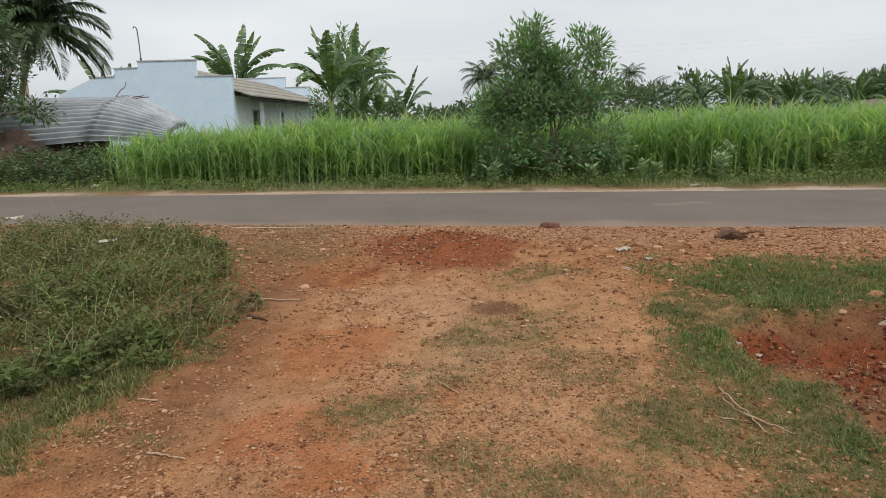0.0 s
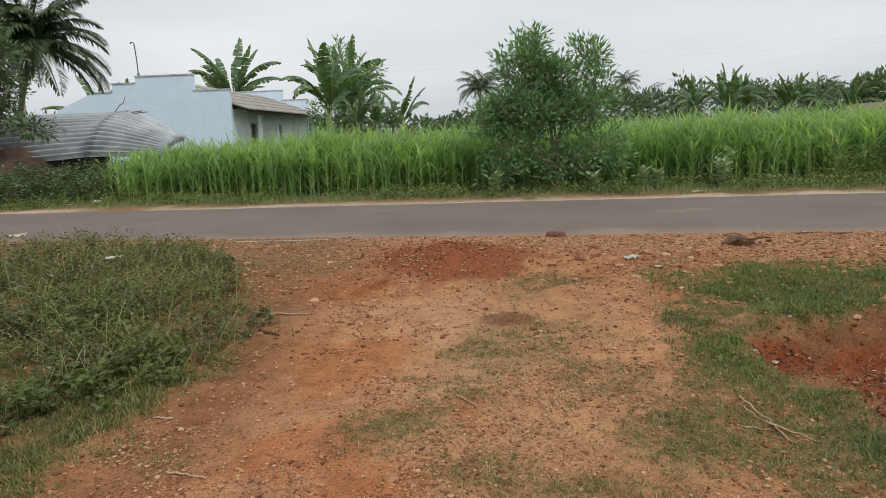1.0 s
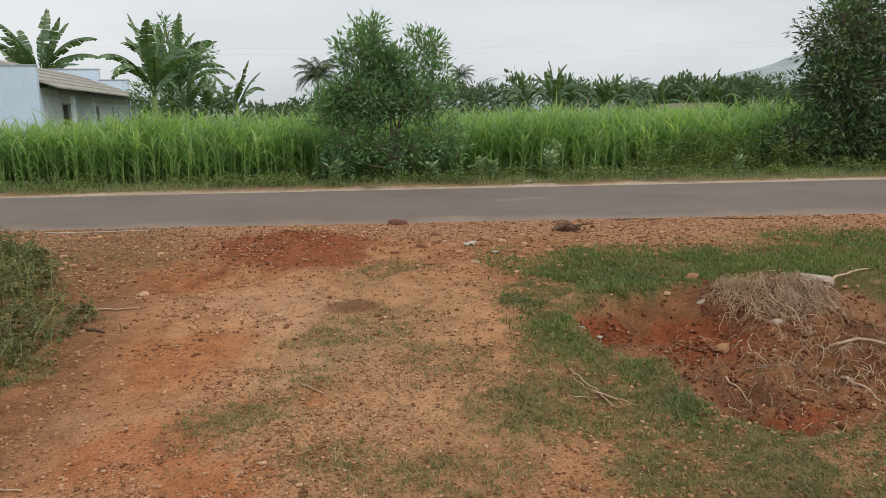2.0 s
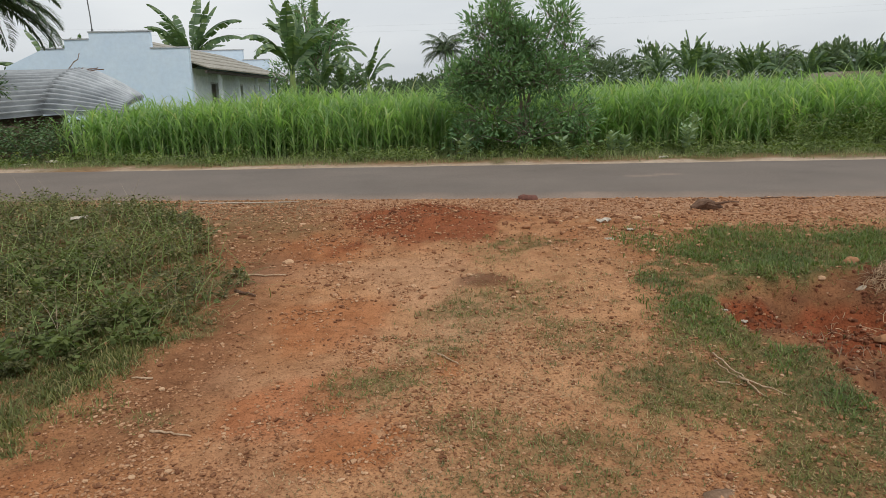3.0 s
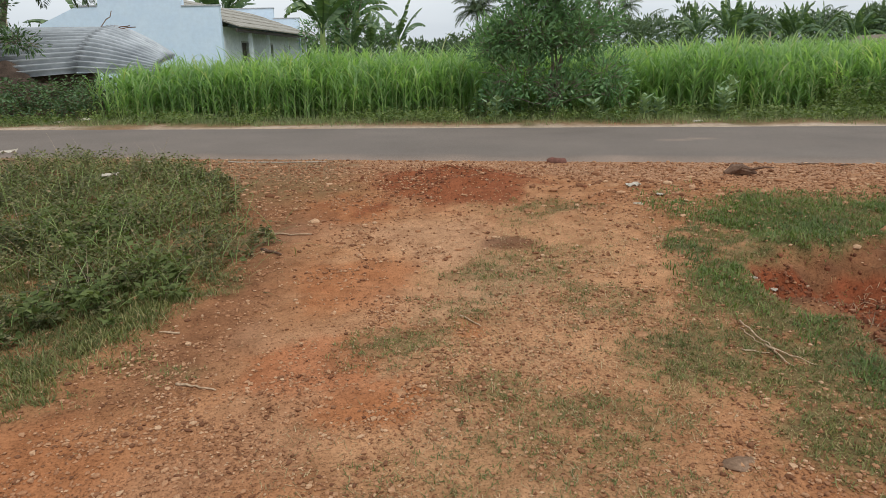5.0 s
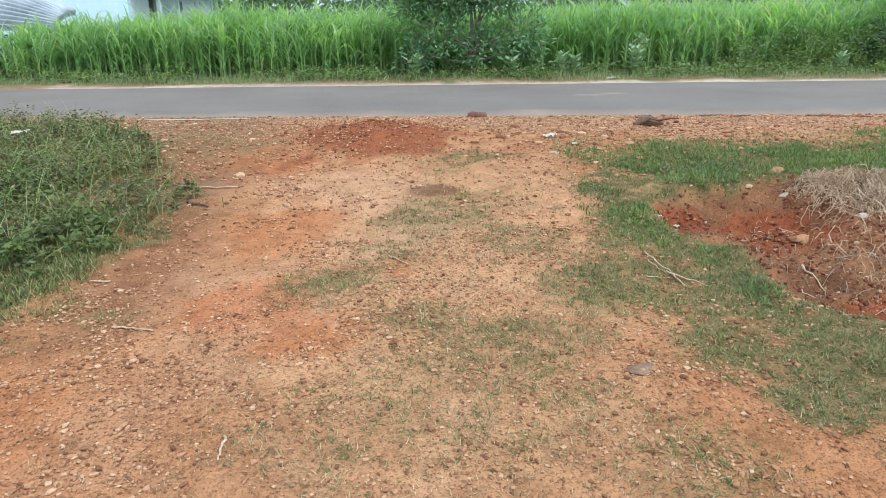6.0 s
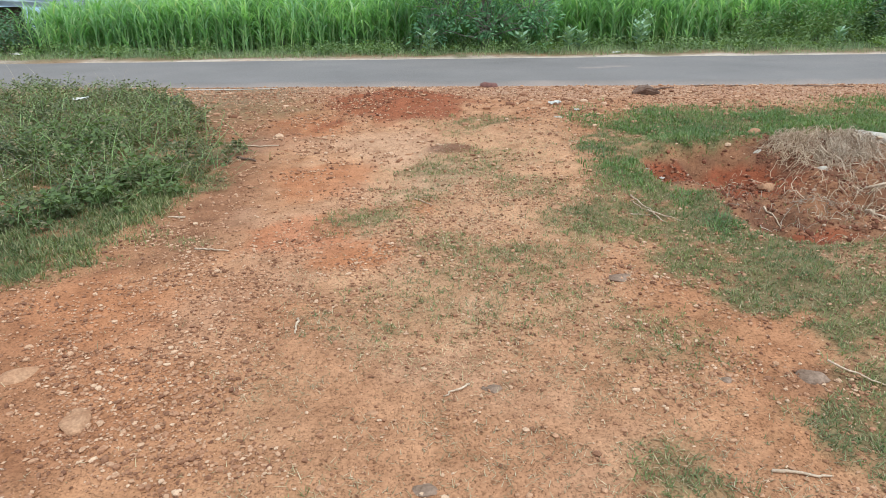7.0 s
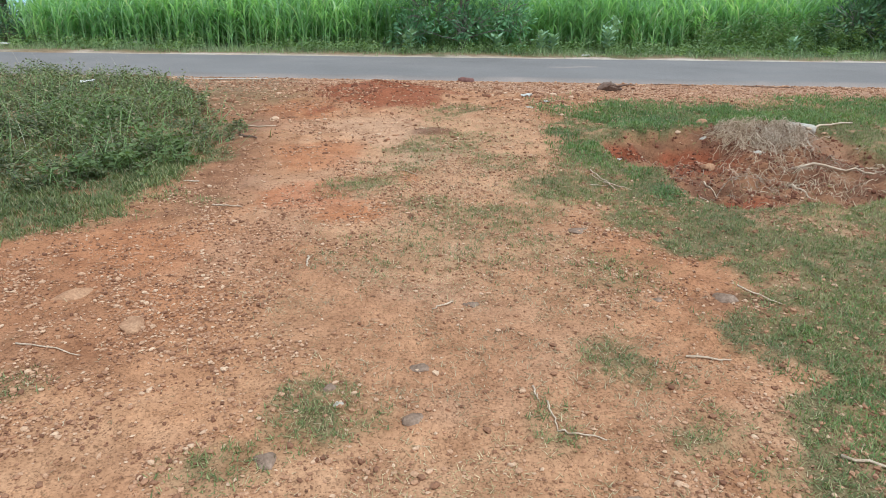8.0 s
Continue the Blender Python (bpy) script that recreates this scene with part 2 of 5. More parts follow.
TABLE = RNG.random((256, 256))


def value_noise(x, y):
    xi, yi = np.floor(x).astype(int), np.floor(y).astype(int)
    fx, fy = x - xi, y - yi
    fx, fy = fx * fx * (3 - 2 * fx), fy * fy * (3 - 2 * fy)
    a, b = TABLE[xi % 256, yi % 256], TABLE[(xi + 1) % 256, yi % 256]
    c, d = TABLE[xi % 256, (yi + 1) % 256], TABLE[(xi + 1) % 256, (yi + 1) % 256]
    return (a + (b - a) * fx) * (1 - fy) + (c + (d - c) * fx) * fy


def fbm(x, y, octaves=4):
    out, amp, tot = 0.0, 1.0, 0.0
    for k in range(octaves):
        out = out + amp * value_noise(x * 2 ** k + 17.3 * k, y * 2 ** k + 9.1 * k)
        tot += amp
        amp *= 0.5
    return out / tot


def step(a, b, v):
    t = np.clip((v - a) / (b - a), 0, 1)
    return t * t * (3 - 2 * t)


def tris(F):
    F = np.asarray(F)
    return F if F.shape[1] == 3 else np.concatenate([F[:, [0, 1, 2]], F[:, [0, 2, 3]]])


def mesh_np(name, V, F, mat, smooth=False):
    V, F = np.asarray(V, dtype=np.float32), np.asarray(F, dtype=np.int32)
    me = bpy.data.meshes.new(name)
    k = F.shape[1]
    me.vertices.add(len(V))
    me.vertices.foreach_set("co", V.ravel())
    me.loops.add(F.size)
    me.loops.foreach_set("vertex_index", F.ravel())
    me.polygons.add(len(F))
    me.polygons.foreach_set("loop_start", np.arange(0, F.size, k, dtype=np.int32))
    me.polygons.foreach_set("use_smooth", np.full(len(F), smooth))
    me.update(calc_edges=True)
    me.materials.append(mat)
    return me


def join(pieces):
    """Pieces of (verts, faces), as one."""
    vs, fs, k = [], [], 0
    for V, F in pieces:
        vs.append(V)
        fs.append(tris(F) + k)
        k += len(V)
    return np.concatenate(vs), np.concatenate(fs)


def part(name, V, F, mat, parent=None, label="", smooth=False):
    ob = new(name, mesh_np(name, V, F, mat, smooth))
    if parent is not None:
        ob.parent = parent
    return tagged(ob, label)


def holder(name, at, label, category, group=""):
    ob = new(name)
    ob.location = at
    ob.empty_display_size = 0.1
    return tagged(ob, label, category, group)


def blades(P, az, length, width, lift, droop, seg=3, fold=0.0, tip=0.08, taper=0.6):
    """Strips that start at P, rise by lift and bend over by droop (radians)."""
    N = len(P)
    k = np.arange(seg + 1) / seg
    ang = lift[:, None] - droop[:, None] * k[None, :]
    st = (length / seg)[:, None]
    dx = np.cumsum(np.cos(ang[:, :-1]) * st, 1)
    dz = np.cumsum(np.sin(ang[:, :-1]) * st, 1)
    dx, dz = np.concatenate([np.zeros((N, 1)), dx], 1), np.concatenate([np.zeros((N, 1)), dz], 1)
    ca, sa = np.cos(az)[:, None], np.sin(az)[:, None]
    C = np.stack([P[:, :1] + ca * dx, P[:, 1:2] + sa * dx, P[:, 2:3] + dz], 2)
    prof = np.minimum(1.0, taper + (1 - taper) * k * 3) * np.maximum(tip, (1 - k ** 2.2))
    w = width[:, None] * prof[None, :] / 2
    S = np.stack([-np.sin(az), np.cos(az), np.zeros(N)], 1)[:, None, :] * w[:, :, None]
    S[:, :, 2] += fold * w
    A = C + S
    S2 = S.copy()
    S2[:, :, 2] = fold * w
    S2[:, :, :2] = -S[:, :, :2]
    B = C + S2
    V = np.stack([A, B], 2).reshape(-1, 3)
    i = (np.arange(N)[:, None] * (seg + 1) + np.arange(seg)[None, :]).ravel() * 2
    return V, np.stack([i, i + 1, i + 3, i + 2], 1)


def leaves(P, D, U, length, width):
    """Folded pointed leaves along D, with the upper side U."""
    D = D / np.linalg.norm(D, axis=1, keepdims=True)
    S = np.cross(D, U)
    S /= np.maximum(np.linalg.norm(S, axis=1, keepdims=True), 1e-6)
    N = np.cross(S, D)
    L, W = length[:, None], width[:, None]
    M = P + D * L * 0.45 - N * W * 0.12
    A, B = P + D * L * 0.42 + S * W / 2, P + D * L * 0.42 - S * W / 2
    T = P + D * L - N * L * 0.12
    V = np.stack([P, A, M, B, T], 1).reshape(-1, 3)
    i = np.arange(len(P))[:, None] * 5
    F = np.concatenate([i + np.array(f)[None, :] for f in ((0, 1, 2), (0, 2, 3), (1, 4, 2), (2, 4, 3))])
    return V, F


def tubes(C, R, sides=4):
    """Tubes along the centre lines C (N, K, 3) with radii R (N, K)."""
    N, K, _ = C.shape
    T = np.gradient(C, axis=1)
    T /= np.maximum(np.linalg.norm(T, axis=2, keepdims=True), 1e-9)
    ref = np.where(np.abs(T[:, :, 2:3]) > 0.9, np.array([1.0, 0, 0]), np.array([0, 0, 1.0]))
    A = np.cross(T, ref)
    A /= np.maximum(np.linalg.norm(A, axis=2, keepdims=True), 1e-9)
    B = np.cross(T, A)
    th = np.arange(sides) / sides * 2 * np.pi
    V = C[:, :, None, :] + R[:, :, None, None] * (np.cos(th)[None, None, :, None] * A[:, :, None, :] + np.sin(th)[None, None, :, None] * B[:, :, None, :])
    idx = np.arange(N * K * sides).reshape(N, K, sides)
    a, b = idx[:, :-1, :], idx[:, 1:, :]
    F = np.stack([a, np.roll(a, -1, 2), np.roll(b, -1, 2), b], 3).reshape(-1, 4)
    caps = np.concatenate([idx[:, 0, ::-1], idx[:, -1, :]])
    if sides == 4:
        F = np.concatenate([F, caps])
    elif sides > 4:
        F = np.concatenate([tris(F)] + [caps[:, [0, j, j + 1]] for j in range(1, sides - 1)])
    return V.reshape(-1, 3), F


def tube(points, radii, sides=6):
    return tubes(np.array([points], float), np.array([radii], float), sides)


def bent(a, b, sag, n=8, wob=0.0, rng=None):
    """A line from a to b that sags and wavers."""
    a, b = np.array(a, float), np.array(b, float)
    t = np.linspace(0, 1, n)[:, None]
    C = a + (b - a) * t
    C[:, 2] -= sag * 4 * (t * (1 - t))[:, 0]
    if wob:
        C[1:-1] += rng.normal(0, wob, (n - 2, 3))
    return C


def box(x0, x1, y0, y1, z0, z1):
    V = np.array([(x, y, z) for z in (z0, z1) for x, y in ((x0, y0), (x1, y0), (x1, y1), (x0, y1))], float)
    return V, np.array([(0, 3, 2, 1), (4, 5, 6, 7), (0, 1, 5, 4), (1, 2, 6, 5), (2, 3, 7, 6), (3, 0, 4, 7)])


def ico(sub):
    bm = bmesh.new()
    bmesh.ops.create_icosphere(bm, subdivisions=sub, radius=1.0)
    V = np.array([v.co[:] for v in bm.verts])
    F = np.array([[v.index for v in f.verts] for f in bm.faces])
    bm.free()
    return V, F


ICO1, ICO3 = ico(1), ico(3)


# ---------- lie of the land ----------
def near_edge(x):
    return 7.22 - 0.19 * x - 0.015 * np.clip(x, -14, 14)


def far_edge(x):
    return 10.62 - 0.19 * x + 0.015 * np.clip(x, -14, 14)


def crop_edge(x):
    return 13.25 - 0.10 * x + 0.25 * np.sin(x * 0.9)


# the dug patch: a ragged outline round its middle, (metres, metres)
PIT_MID = (2.5, 3.1)
PIT_RIM = [(1.64, 3.70), (1.55, 3.25), (1.62, 2.98), (1.80, 2.93), (1.74, 2.65), (1.77, 2.40), (1.86, 2.18), (2.15, 2.11), (2.5, 2.17), (3.0, 2.22), (3.4, 2.5), (3.55, 3.1), (3.5, 3.6), (3.25, 4.0), (2.95, 4.12), (2.6, 3.90), (2.2, 3.77), (1.8, 3.74)]
PIT_ANG, PIT_RAD = zip(*sorted((math.atan2(b - PIT_MID[1], a - PIT_MID[0]), math.hypot(a - PIT_MID[0], b - PIT_MID[1])) for a, b in PIT_RIM))


def pit_mask(x, y):
    u, v = x - PIT_MID[0], y - PIT_MID[1]
    rim = np.interp(np.arctan2(v, u), PIT_ANG, PIT_RAD, period=2 * np.pi)
    r = np.sqrt(u * u + v * v) / rim + 0.16 * (fbm(x * 5 + 5, y * 5 + 3, 3) - 0.5)
    return step(1.05, 0.93, r)


def dug_red(x, y):
    """Where the dug soil is fresh and deep red."""
    n = 0.55 * (fbm(x * 5 + 50, y * 5 + 20, 3) - 0.5)
    a = np.maximum(bell(x, y, 2.14, 3.32, 0.42, 0.36), bell(x, y, 1.70, 3.56, 0.30, 0.17))
    return step(0.30, 0.62, np.maximum(a, bell(x, y, 2.02, 2.27, 0.24, 0.13)) + n) * pit_mask(x, y)


def bell(x, y, cx, cy, rx, ry):
    return np.exp(-((x - cx) / rx) ** 2 - ((y - cy) / ry) ** 2)


def height(x, y):
    s = y - near_edge(x)
    e = np.clip(-1.2 - s, 0, 9.5)
    z = -0.068 * e * e / (e + 0.25)
    near = step(0.0, -0.5, s)
    z = z + near * (0.05 * (fbm(x * 0.8, y * 0.8, 3) - 0.5) + 0.03 * (fbm(x * 5, y * 5, 3) - 0.5))
    z = z + near * 0.09 * bell(x, y, 0.0, 5.8, 0.7, 0.6) * (0.3 + 1.4 * fbm(x * 8, y * 8, 4))
    p = pit_mask(x, y)
    z = z - 0.07 * p + 0.17 * p * (fbm(x * 5, y * 5, 4) - 0.45) + 0.045 * p * (fbm(x * 22, y * 22, 3) - 0.5)
    z = z - 0.13 * p * bell(x, y, 2.14, 3.40, 0.34, 0.24) - 0.06 * p * bell(x, y, 1.72, 3.56, 0.2, 0.1) + 0.05 * p * bell(x, y, 1.65, 3.18, 0.16, 0.18)
    z = z + 0.13 * bell(x, y, 2.86, 3.62, 0.42, 0.32) + 0.05 * bell(x, y, 2.0, 3.92, 0.40, 0.14)
    z = z + near * 0.010 * (fbm(x * 16, y * 16, 3) - 0.5)
    f = y - far_edge(x)
    inroad = step(-0.05, 0.12, s) * step(0.05, -0.12, f)
    z = z - 0.07 * inroad
    beyond = step(0.0, 0.4, f)
    return z + beyond * (0.06 * (fbm(x * 1.3, y * 1.3, 3) - 0.5))


def left_grass_edge(y):
    return np.interp(y, [1.9, 2.15, 2.4, 2.7, 3.3, 3.8, 4.7, 5.7, 7.0], [-2.9, -2.0, -1.48, -1.36, -1.36, -1.33, -1.42, -1.75, -2.5])


def right_grass_edge(y):
    return np.interp(y, [-2, 0.0, 0.3, 0.73, 1.0, 1.28, 1.6, 1.95, 2.4, 2.73, 3.2, 3.6, 4.4, 5.0], [1.0, 0.95, 1.0, 1.10, 1.40, 1.52, 1.28, 1.06, 0.92, 0.78, 0.95, 1.2, 1.55, 2.2])


def grass_mask(x, y):
    """How thick the short grass stands, 0 to 1."""
    n = fbm(x * 2.2 + 31, y * 2.2 + 7, 4)
    q = fbm(x * 9 + 4, y * 9 + 61, 3)
    s = y - near_edge(x)
    g = step(0.10, -0.30, x - left_grass_edge(y) + 0.7 * (n - 0.5) + 0.25 * (q - 0.5)) * step(1.75, 2.25, y + 0.7 * (n - 0.5)) * step(-0.15, -0.5, s) * (0.72 + 0.4 * step(0.40, 0.58, n))
    right = step(-0.16, 0.26, x - right_grass_edge(y) + 0.8 * (n - 0.5) + 0.35 * (q - 0.5)) * step(-1.5, -2.0, s)
    g = np.maximum(g, right * (0.62 + 0.6 * step(0.36, 0.58, n) + 0.3 * step(1.2, 0.6, y) + 0.35 * step(0.15, 0.7, x - right_grass_edge(y))))
    for cx, cy, rx, ry, a in ((0.30, 3.74, 0.42, 0.26, 0.60), (-0.31, 2.82, 0.27, 0.20, 0.62), (-0.05, 3.15, 0.22, 0.22, 0.4), (0.92, 2.66, 0.30, 0.22, 0.85), (0.35, 2.16, 0.28, 0.22, 0.5), (0.08, 2.45, 0.22, 0.15, 0.4),
                              (-0.56, 0.46, 0.15, 0.16, 1.0), (-0.84, 0.25, 0.14, 0.09, 0.8), (-0.39, 0.43, 0.08, 0.06, 0.7), (0.56, 0.62, 0.16, 0.17, 0.75), (0.67, 0.17, 0.17, 0.12, 0.8), (0.7, 1.35, 0.3, 0.25, 0.35),
                              (-0.1, 1.7, 0.40, 0.3, 0.22), (0.45, 1.65, 0.35, 0.3, 0.25), (0.22, 0.32, 0.10, 0.14, 0.45), (0.6, 3.3, 0.3, 0.3, 0.4), (0.55, 4.9, 0.3, 0.25, 0.5), (-2.3, 1.2, 0.25, 0.2, 0.7), (-1.25, 2.62, 0.12, 0.08, 0.5), (-1.62, 0.75, 0.10, 0.10, 0.6)):
        g = np.maximum(g, a * step(1.5, 0.4, np.sqrt(((x - cx) / rx) ** 2 + ((y - cy) / ry) ** 2) + 1.8 * (n - 0.5) + 1.2 * (q - 0.5)))
    g = g * (0.40 + 0.80 * step(0.34, 0.54, q))
    f = y - far_edge(x)
    g = np.maximum(g, step(0.45, 0.75, f + 0.6 * (n - 0.5)))
    return np.clip(g, 0, 1) * (1 - 0.97 * pit_mask(x, y))


def tan_mask(x, y):
    """The band of dusty soil matted with dry grass along the middle of the track."""
    n, q = fbm(x * 1.7 + 60, y * 1.7, 3), fbm(x * 7 + 9, y * 7 + 2, 3)
    mid = np.interp(y, [-1.5, 0.2, 1.2, 2.4, 3.4, 4.6], [0.15, 0.05, -0.05, 0.30, 0.45, 0.75])
    d = np.abs(x - mid) / np.interp(y, [0, 2, 4.6], [0.75, 0.85, 0.55])
    return step(1.25, 0.45, d + 1.3 * (n - 0.5) + 0.5 * (q - 0.5)) * step(5.2, 4.2, y)


def lush_mask(x, y):
    n = fbm(x * 1.9 + 3, y * 1.9 + 77, 3)
    band = step(3.70, 4.25, y + 0.1 * x - 0.2 + 0.9 * (n - 0.5)) * step(-0.95, -1.75, y - near_edge(x) + 0.7 * n - 0.55 * step(3.2, 4.6, x)) * step(1.35, 2.2, x + 0.9 * (n - 0.5))
    rim = 0.95 * np.maximum(bell(x, y, 1.42, 3.55, 0.20, 0.40), bell(x, y, 1.58, 2.66, 0.10, 0.34)) * (0.25 + step(0.35, 0.6, fbm(x * 4.5, y * 4.5 + 8, 3)))
    return np.clip(np.maximum(band * (0.3 + 1.1 * step(0.35, 0.55, n)), rim), 0, 1) * (1 - pit_mask(x, y))


# ---------- ground, one sheet to the horizon ----------
def spread(a, b, d, far):
    """Fine steps from a to b, widening out to the distance far."""
    core = list(np.arange(a, b + d / 2, d))
    out, q, w = [], b, d
    while q < far:
        w *= 1.22
        q += w
        out.append(q)
    back, q, w = [], a, d
    while q > -far:
        w *= 1.22
        q -= w
        back.append(q)
    return np.array(back[::-1] + core + out)


gx, gy = spread(-4.5, 5.0, 0.032, 1500), spread(-1.6, 8.4, 0.03, 1500)
GX, GY = np.meshgrid(gx, gy)
GZ = height(GX, GY)
nx, ny = len(gx), len(gy)
gi = np.arange(nx * ny).reshape(ny, nx)
gF = np.stack([gi[:-1, :-1], gi[:-1, 1:], gi[1:, 1:], gi[1:, :-1]], 2).reshape(-1, 4)
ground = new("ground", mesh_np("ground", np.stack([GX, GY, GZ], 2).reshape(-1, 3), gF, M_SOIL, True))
tagged(ground, "reddish brown bare soil sloping up to the road, patched with thin grass", "ground", kind="structure")


def put_zone(me, name, values):
    a = me.attributes.new(name, "FLOAT", "POINT")
    a.data.foreach_set("value", np.asarray(values, dtype=np.float32).ravel())


zs, zf = GY - near_edge(GX), GY - far_edge(GX)
zn = fbm(GX * 3 + 8, GY * 3 + 2, 4)
zq = fbm(GX * 11 + 3, GY * 11 + 71, 3)
red = 0.8 * step(0.25, 0.80, 1.15 * bell(GX, GY, -0.02, 5.80, 0.80, 0.95) + 0.9 * (zn - 0.5) + 0.5 * (zq - 0.5))
red = np.maximum(red, 0.92 * dug_red(GX, GY))
orange = np.zeros_like(GX)
for cx_, cy_, ax_, ay_, am_ in ((-0.66, 2.62, 0.34, 0.30, 0.95), (-0.42, 2.35, 0.30, 0.22, 0.7), (-0.62, 3.65, 0.35, 0.50, 0.55), (-0.80, 5.0, 0.40, 0.55, 0.45), (0.0, 3.0, 0.10, 0.16, 0.6), (1.32, 2.72, 0.14, 0.10, 0.6), (-1.5, 1.9, 0.5, 0.4, 0.35), (-2.2, 1.6, 0.6, 0.5, 0.3), (-1.35, 1.35, 0.4, 0.4, 0.2)):
    orange = np.maximum(orange, am_ * step(0.25, 0.75, bell(GX, GY, cx_, cy_, ax_, ay_) + 0.8 * (zn - 0.5) + 0.45 * (zq - 0.5)))
put_zone(ground.data, "orange", orange)
put_zone(ground.data, "tan", 0.5 * tan_mask(GX, GY))
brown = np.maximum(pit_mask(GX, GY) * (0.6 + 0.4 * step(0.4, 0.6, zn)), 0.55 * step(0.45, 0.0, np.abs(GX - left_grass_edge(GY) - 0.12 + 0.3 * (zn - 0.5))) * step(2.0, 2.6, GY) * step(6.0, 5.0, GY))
brown = np.maximum(brown, 0.5 * step(0.15, -0.5, GX + 0.9 + 0.9 * (zn - 0.5)) * step(4.3, 5.0, GY) * step(0.1, -0.1, zs))
brown = np.maximum(brown, 0.32 * step(0.3, 0.8, bell(GX, GY, -2.0, 1.2, 0.9, 0.9) + 0.6 * (zn - 0.5) + 0.3 * (zq - 0.5)))
brown = np.maximum(brown, 0.5 * step(0.45, 0.85, bell(GX, GY, 1.25, 1.02, 0.25, 0.16) + 0.5 * (zn - 0.5)))
brown = np.maximum(brown, 0.85 * step(0.35, 0.75, bell(GX, GY, 0.31, 4.2, 0.24, 0.14) + 0.6 * (zn - 0.5) + 0.4 * (zq - 0.5)))
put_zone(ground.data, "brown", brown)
put_zone(ground.data, "red", red)
sand = step(-0.1, 0.05, zf) * step(1.05, 0.40, zf + 0.7 * (zn - 0.5)) + 0.22 * step(0.1, -0.1, zs) * step(-1.5, -0.6, zs + 0.8 * (zn - 0.5)) * (1 - red)
sand = np.maximum(sand, 0.10 * step(0.5, 0.75, fbm(GX * 1.1 + 40, GY * 1.1, 4)) * step(0.1, -0.1, zs))
worn = step(1.3, 0.4, np.sqrt(((GX - 0.25 - 0.08 * (GY - 3)) / 1.15) ** 2 + ((GY - 3.6) / 1.9) ** 2) + 1.1 * (zn - 0.5) + 0.5 * (zq - 0.5))
put_zone(ground.data, "worn", 0.75 * worn * (1 - red) * (1 - 0.6 * orange))
put_zone(ground.data, "sand", np.clip(sand, 0, 1))
shoulder = 0.5 * step(0.25, -0.5, GX + 0.75 + 0.9 * (zn - 0.5)) * step(5.0, 5.8, GY) * step(0.1, -0.1, zs)
put_zone(ground.data, "green", np.clip(np.maximum(0.85 * grass_mask(GX, GY), shoulder) + 0.5 * lush_mask(GX, GY), 0, 1) * step(40, 20, np.abs(GX)))
put_zone(ground.data, "field", step(0.8, 1.8, zf))

# ---------- road ----------
rx = spread(-9.0, 12.0, 0.08, 400)
t = np.linspace(0, 1, 25)
RX, RT = np.meshgrid(rx, t)
ragged = lambda x, q: 0.05 * (fbm(x * 1.7 + q, x * 0.0 + q, 4) - 0.5) + 0.02 * (fbm(x * 9 + q, x * 0.0 + q, 2) - 0.5)
r0, r1 = near_edge(RX) + 2 * ragged(RX, 3.0), far_edge(RX) + ragged(RX, 41.0)
RY = r0 + (r1 - r0) * RT
RZ = 0.022 + 0.035 * (1 - (2 * RT - 1) ** 2) + 0.006 * (fbm(RX * 2, RY * 2, 3) - 0.5)
edge = (RT == 0) | (RT == 1)
RZ = np.where(edge, -0.05, RZ)
RY = np.where(RT == 0, r0 - 0.02, np.where(RT == 1, r1 + 0.02, RY))
ri = np.arange(RX.size).reshape(RX.shape)
rF = np.stack([ri[:-1, :-1], ri[:-1, 1:], ri[1:, 1:], ri[1:, :-1]], 2).reshape(-1, 4)
road = tagged(new("road", mesh_np("road", np.stack([RX, RY, RZ], 2).reshape(-1, 3), rF, M_ASPHALT, True)),
              "narrow worn grey asphalt road with dusty edges", "road", kind="structure")
rd = np.minimum(RY - r0, (r1 - RY) * 1.6)
rn = fbm(RX * 1.5, RY * 4, 4)
dust = np.clip(0.9 * step(0.17, 0.0, rd + 0.22 * (rn - 0.5)) + 0.12 * rn, 0, 1)
dust = np.maximum(dust, 0.7 * step(0.4, 0.8, bell(RX, RY, 2.85, 8.15, 0.45, 0.10) + 0.5 * (rn - 0.5)))
put_zone(road.data, "dust", dust)


# ---------- large vegetation ----------
def leaf_cloud(rng, blobs, leaf_len, leaf_w, per=11, rad=0.13, shell=0.5, upward=0.35):
    """Leaves in small clusters through the blobs (x, y, z, rx, ry, rz, count), and the twigs that carry them."""
    P, Dv, tw = [], [], []
    for bx, by, bz, ax, ay, az_, cnt in blobs:
        m = max(1, cnt // per)
        d = rng.normal(size=(m, 3))
        d /= np.linalg.norm(d, axis=1, keepdims=True)
        r = (shell + (1 - shell) * rng.random(m) ** 0.6) * (0.82 + 0.36 * rng.random(m))
        c = np.array([bx, by, bz]) + d * r[:, None] * np.array([ax, ay, az_])
        tw.append(np.stack([np.array([bx, by, bz]) * 0.45 + c * 0.55 - np.array([0, 0, 0.05]), (np.array([bx, by, bz]) + 3 * c) / 4, c + d * rad * 0.6], 1))
        cc, dd = np.repeat(c, per, 0), np.repeat(d, per, 0)
        j = rng.normal(size=cc.shape)
        P.append(cc + j * rad * np.array([0.6, 0.6, 0.6]))
        v = dd * 0.55 + j * 0.75
        v[:, 2] += upward
        Dv.append(v)
    P, Dv, tw = np.concatenate(P), np.concatenate(Dv), np.concatenate(tw)
    n = len(P)
    up = rng.normal(0, 0.5, (n, 3)) + np.array([0, -0.2, 1.0])
    sc = 0.7 + 0.6 * rng.random(n)
    return leaves(P, Dv, up, leaf_len * sc, leaf_w * sc), tw


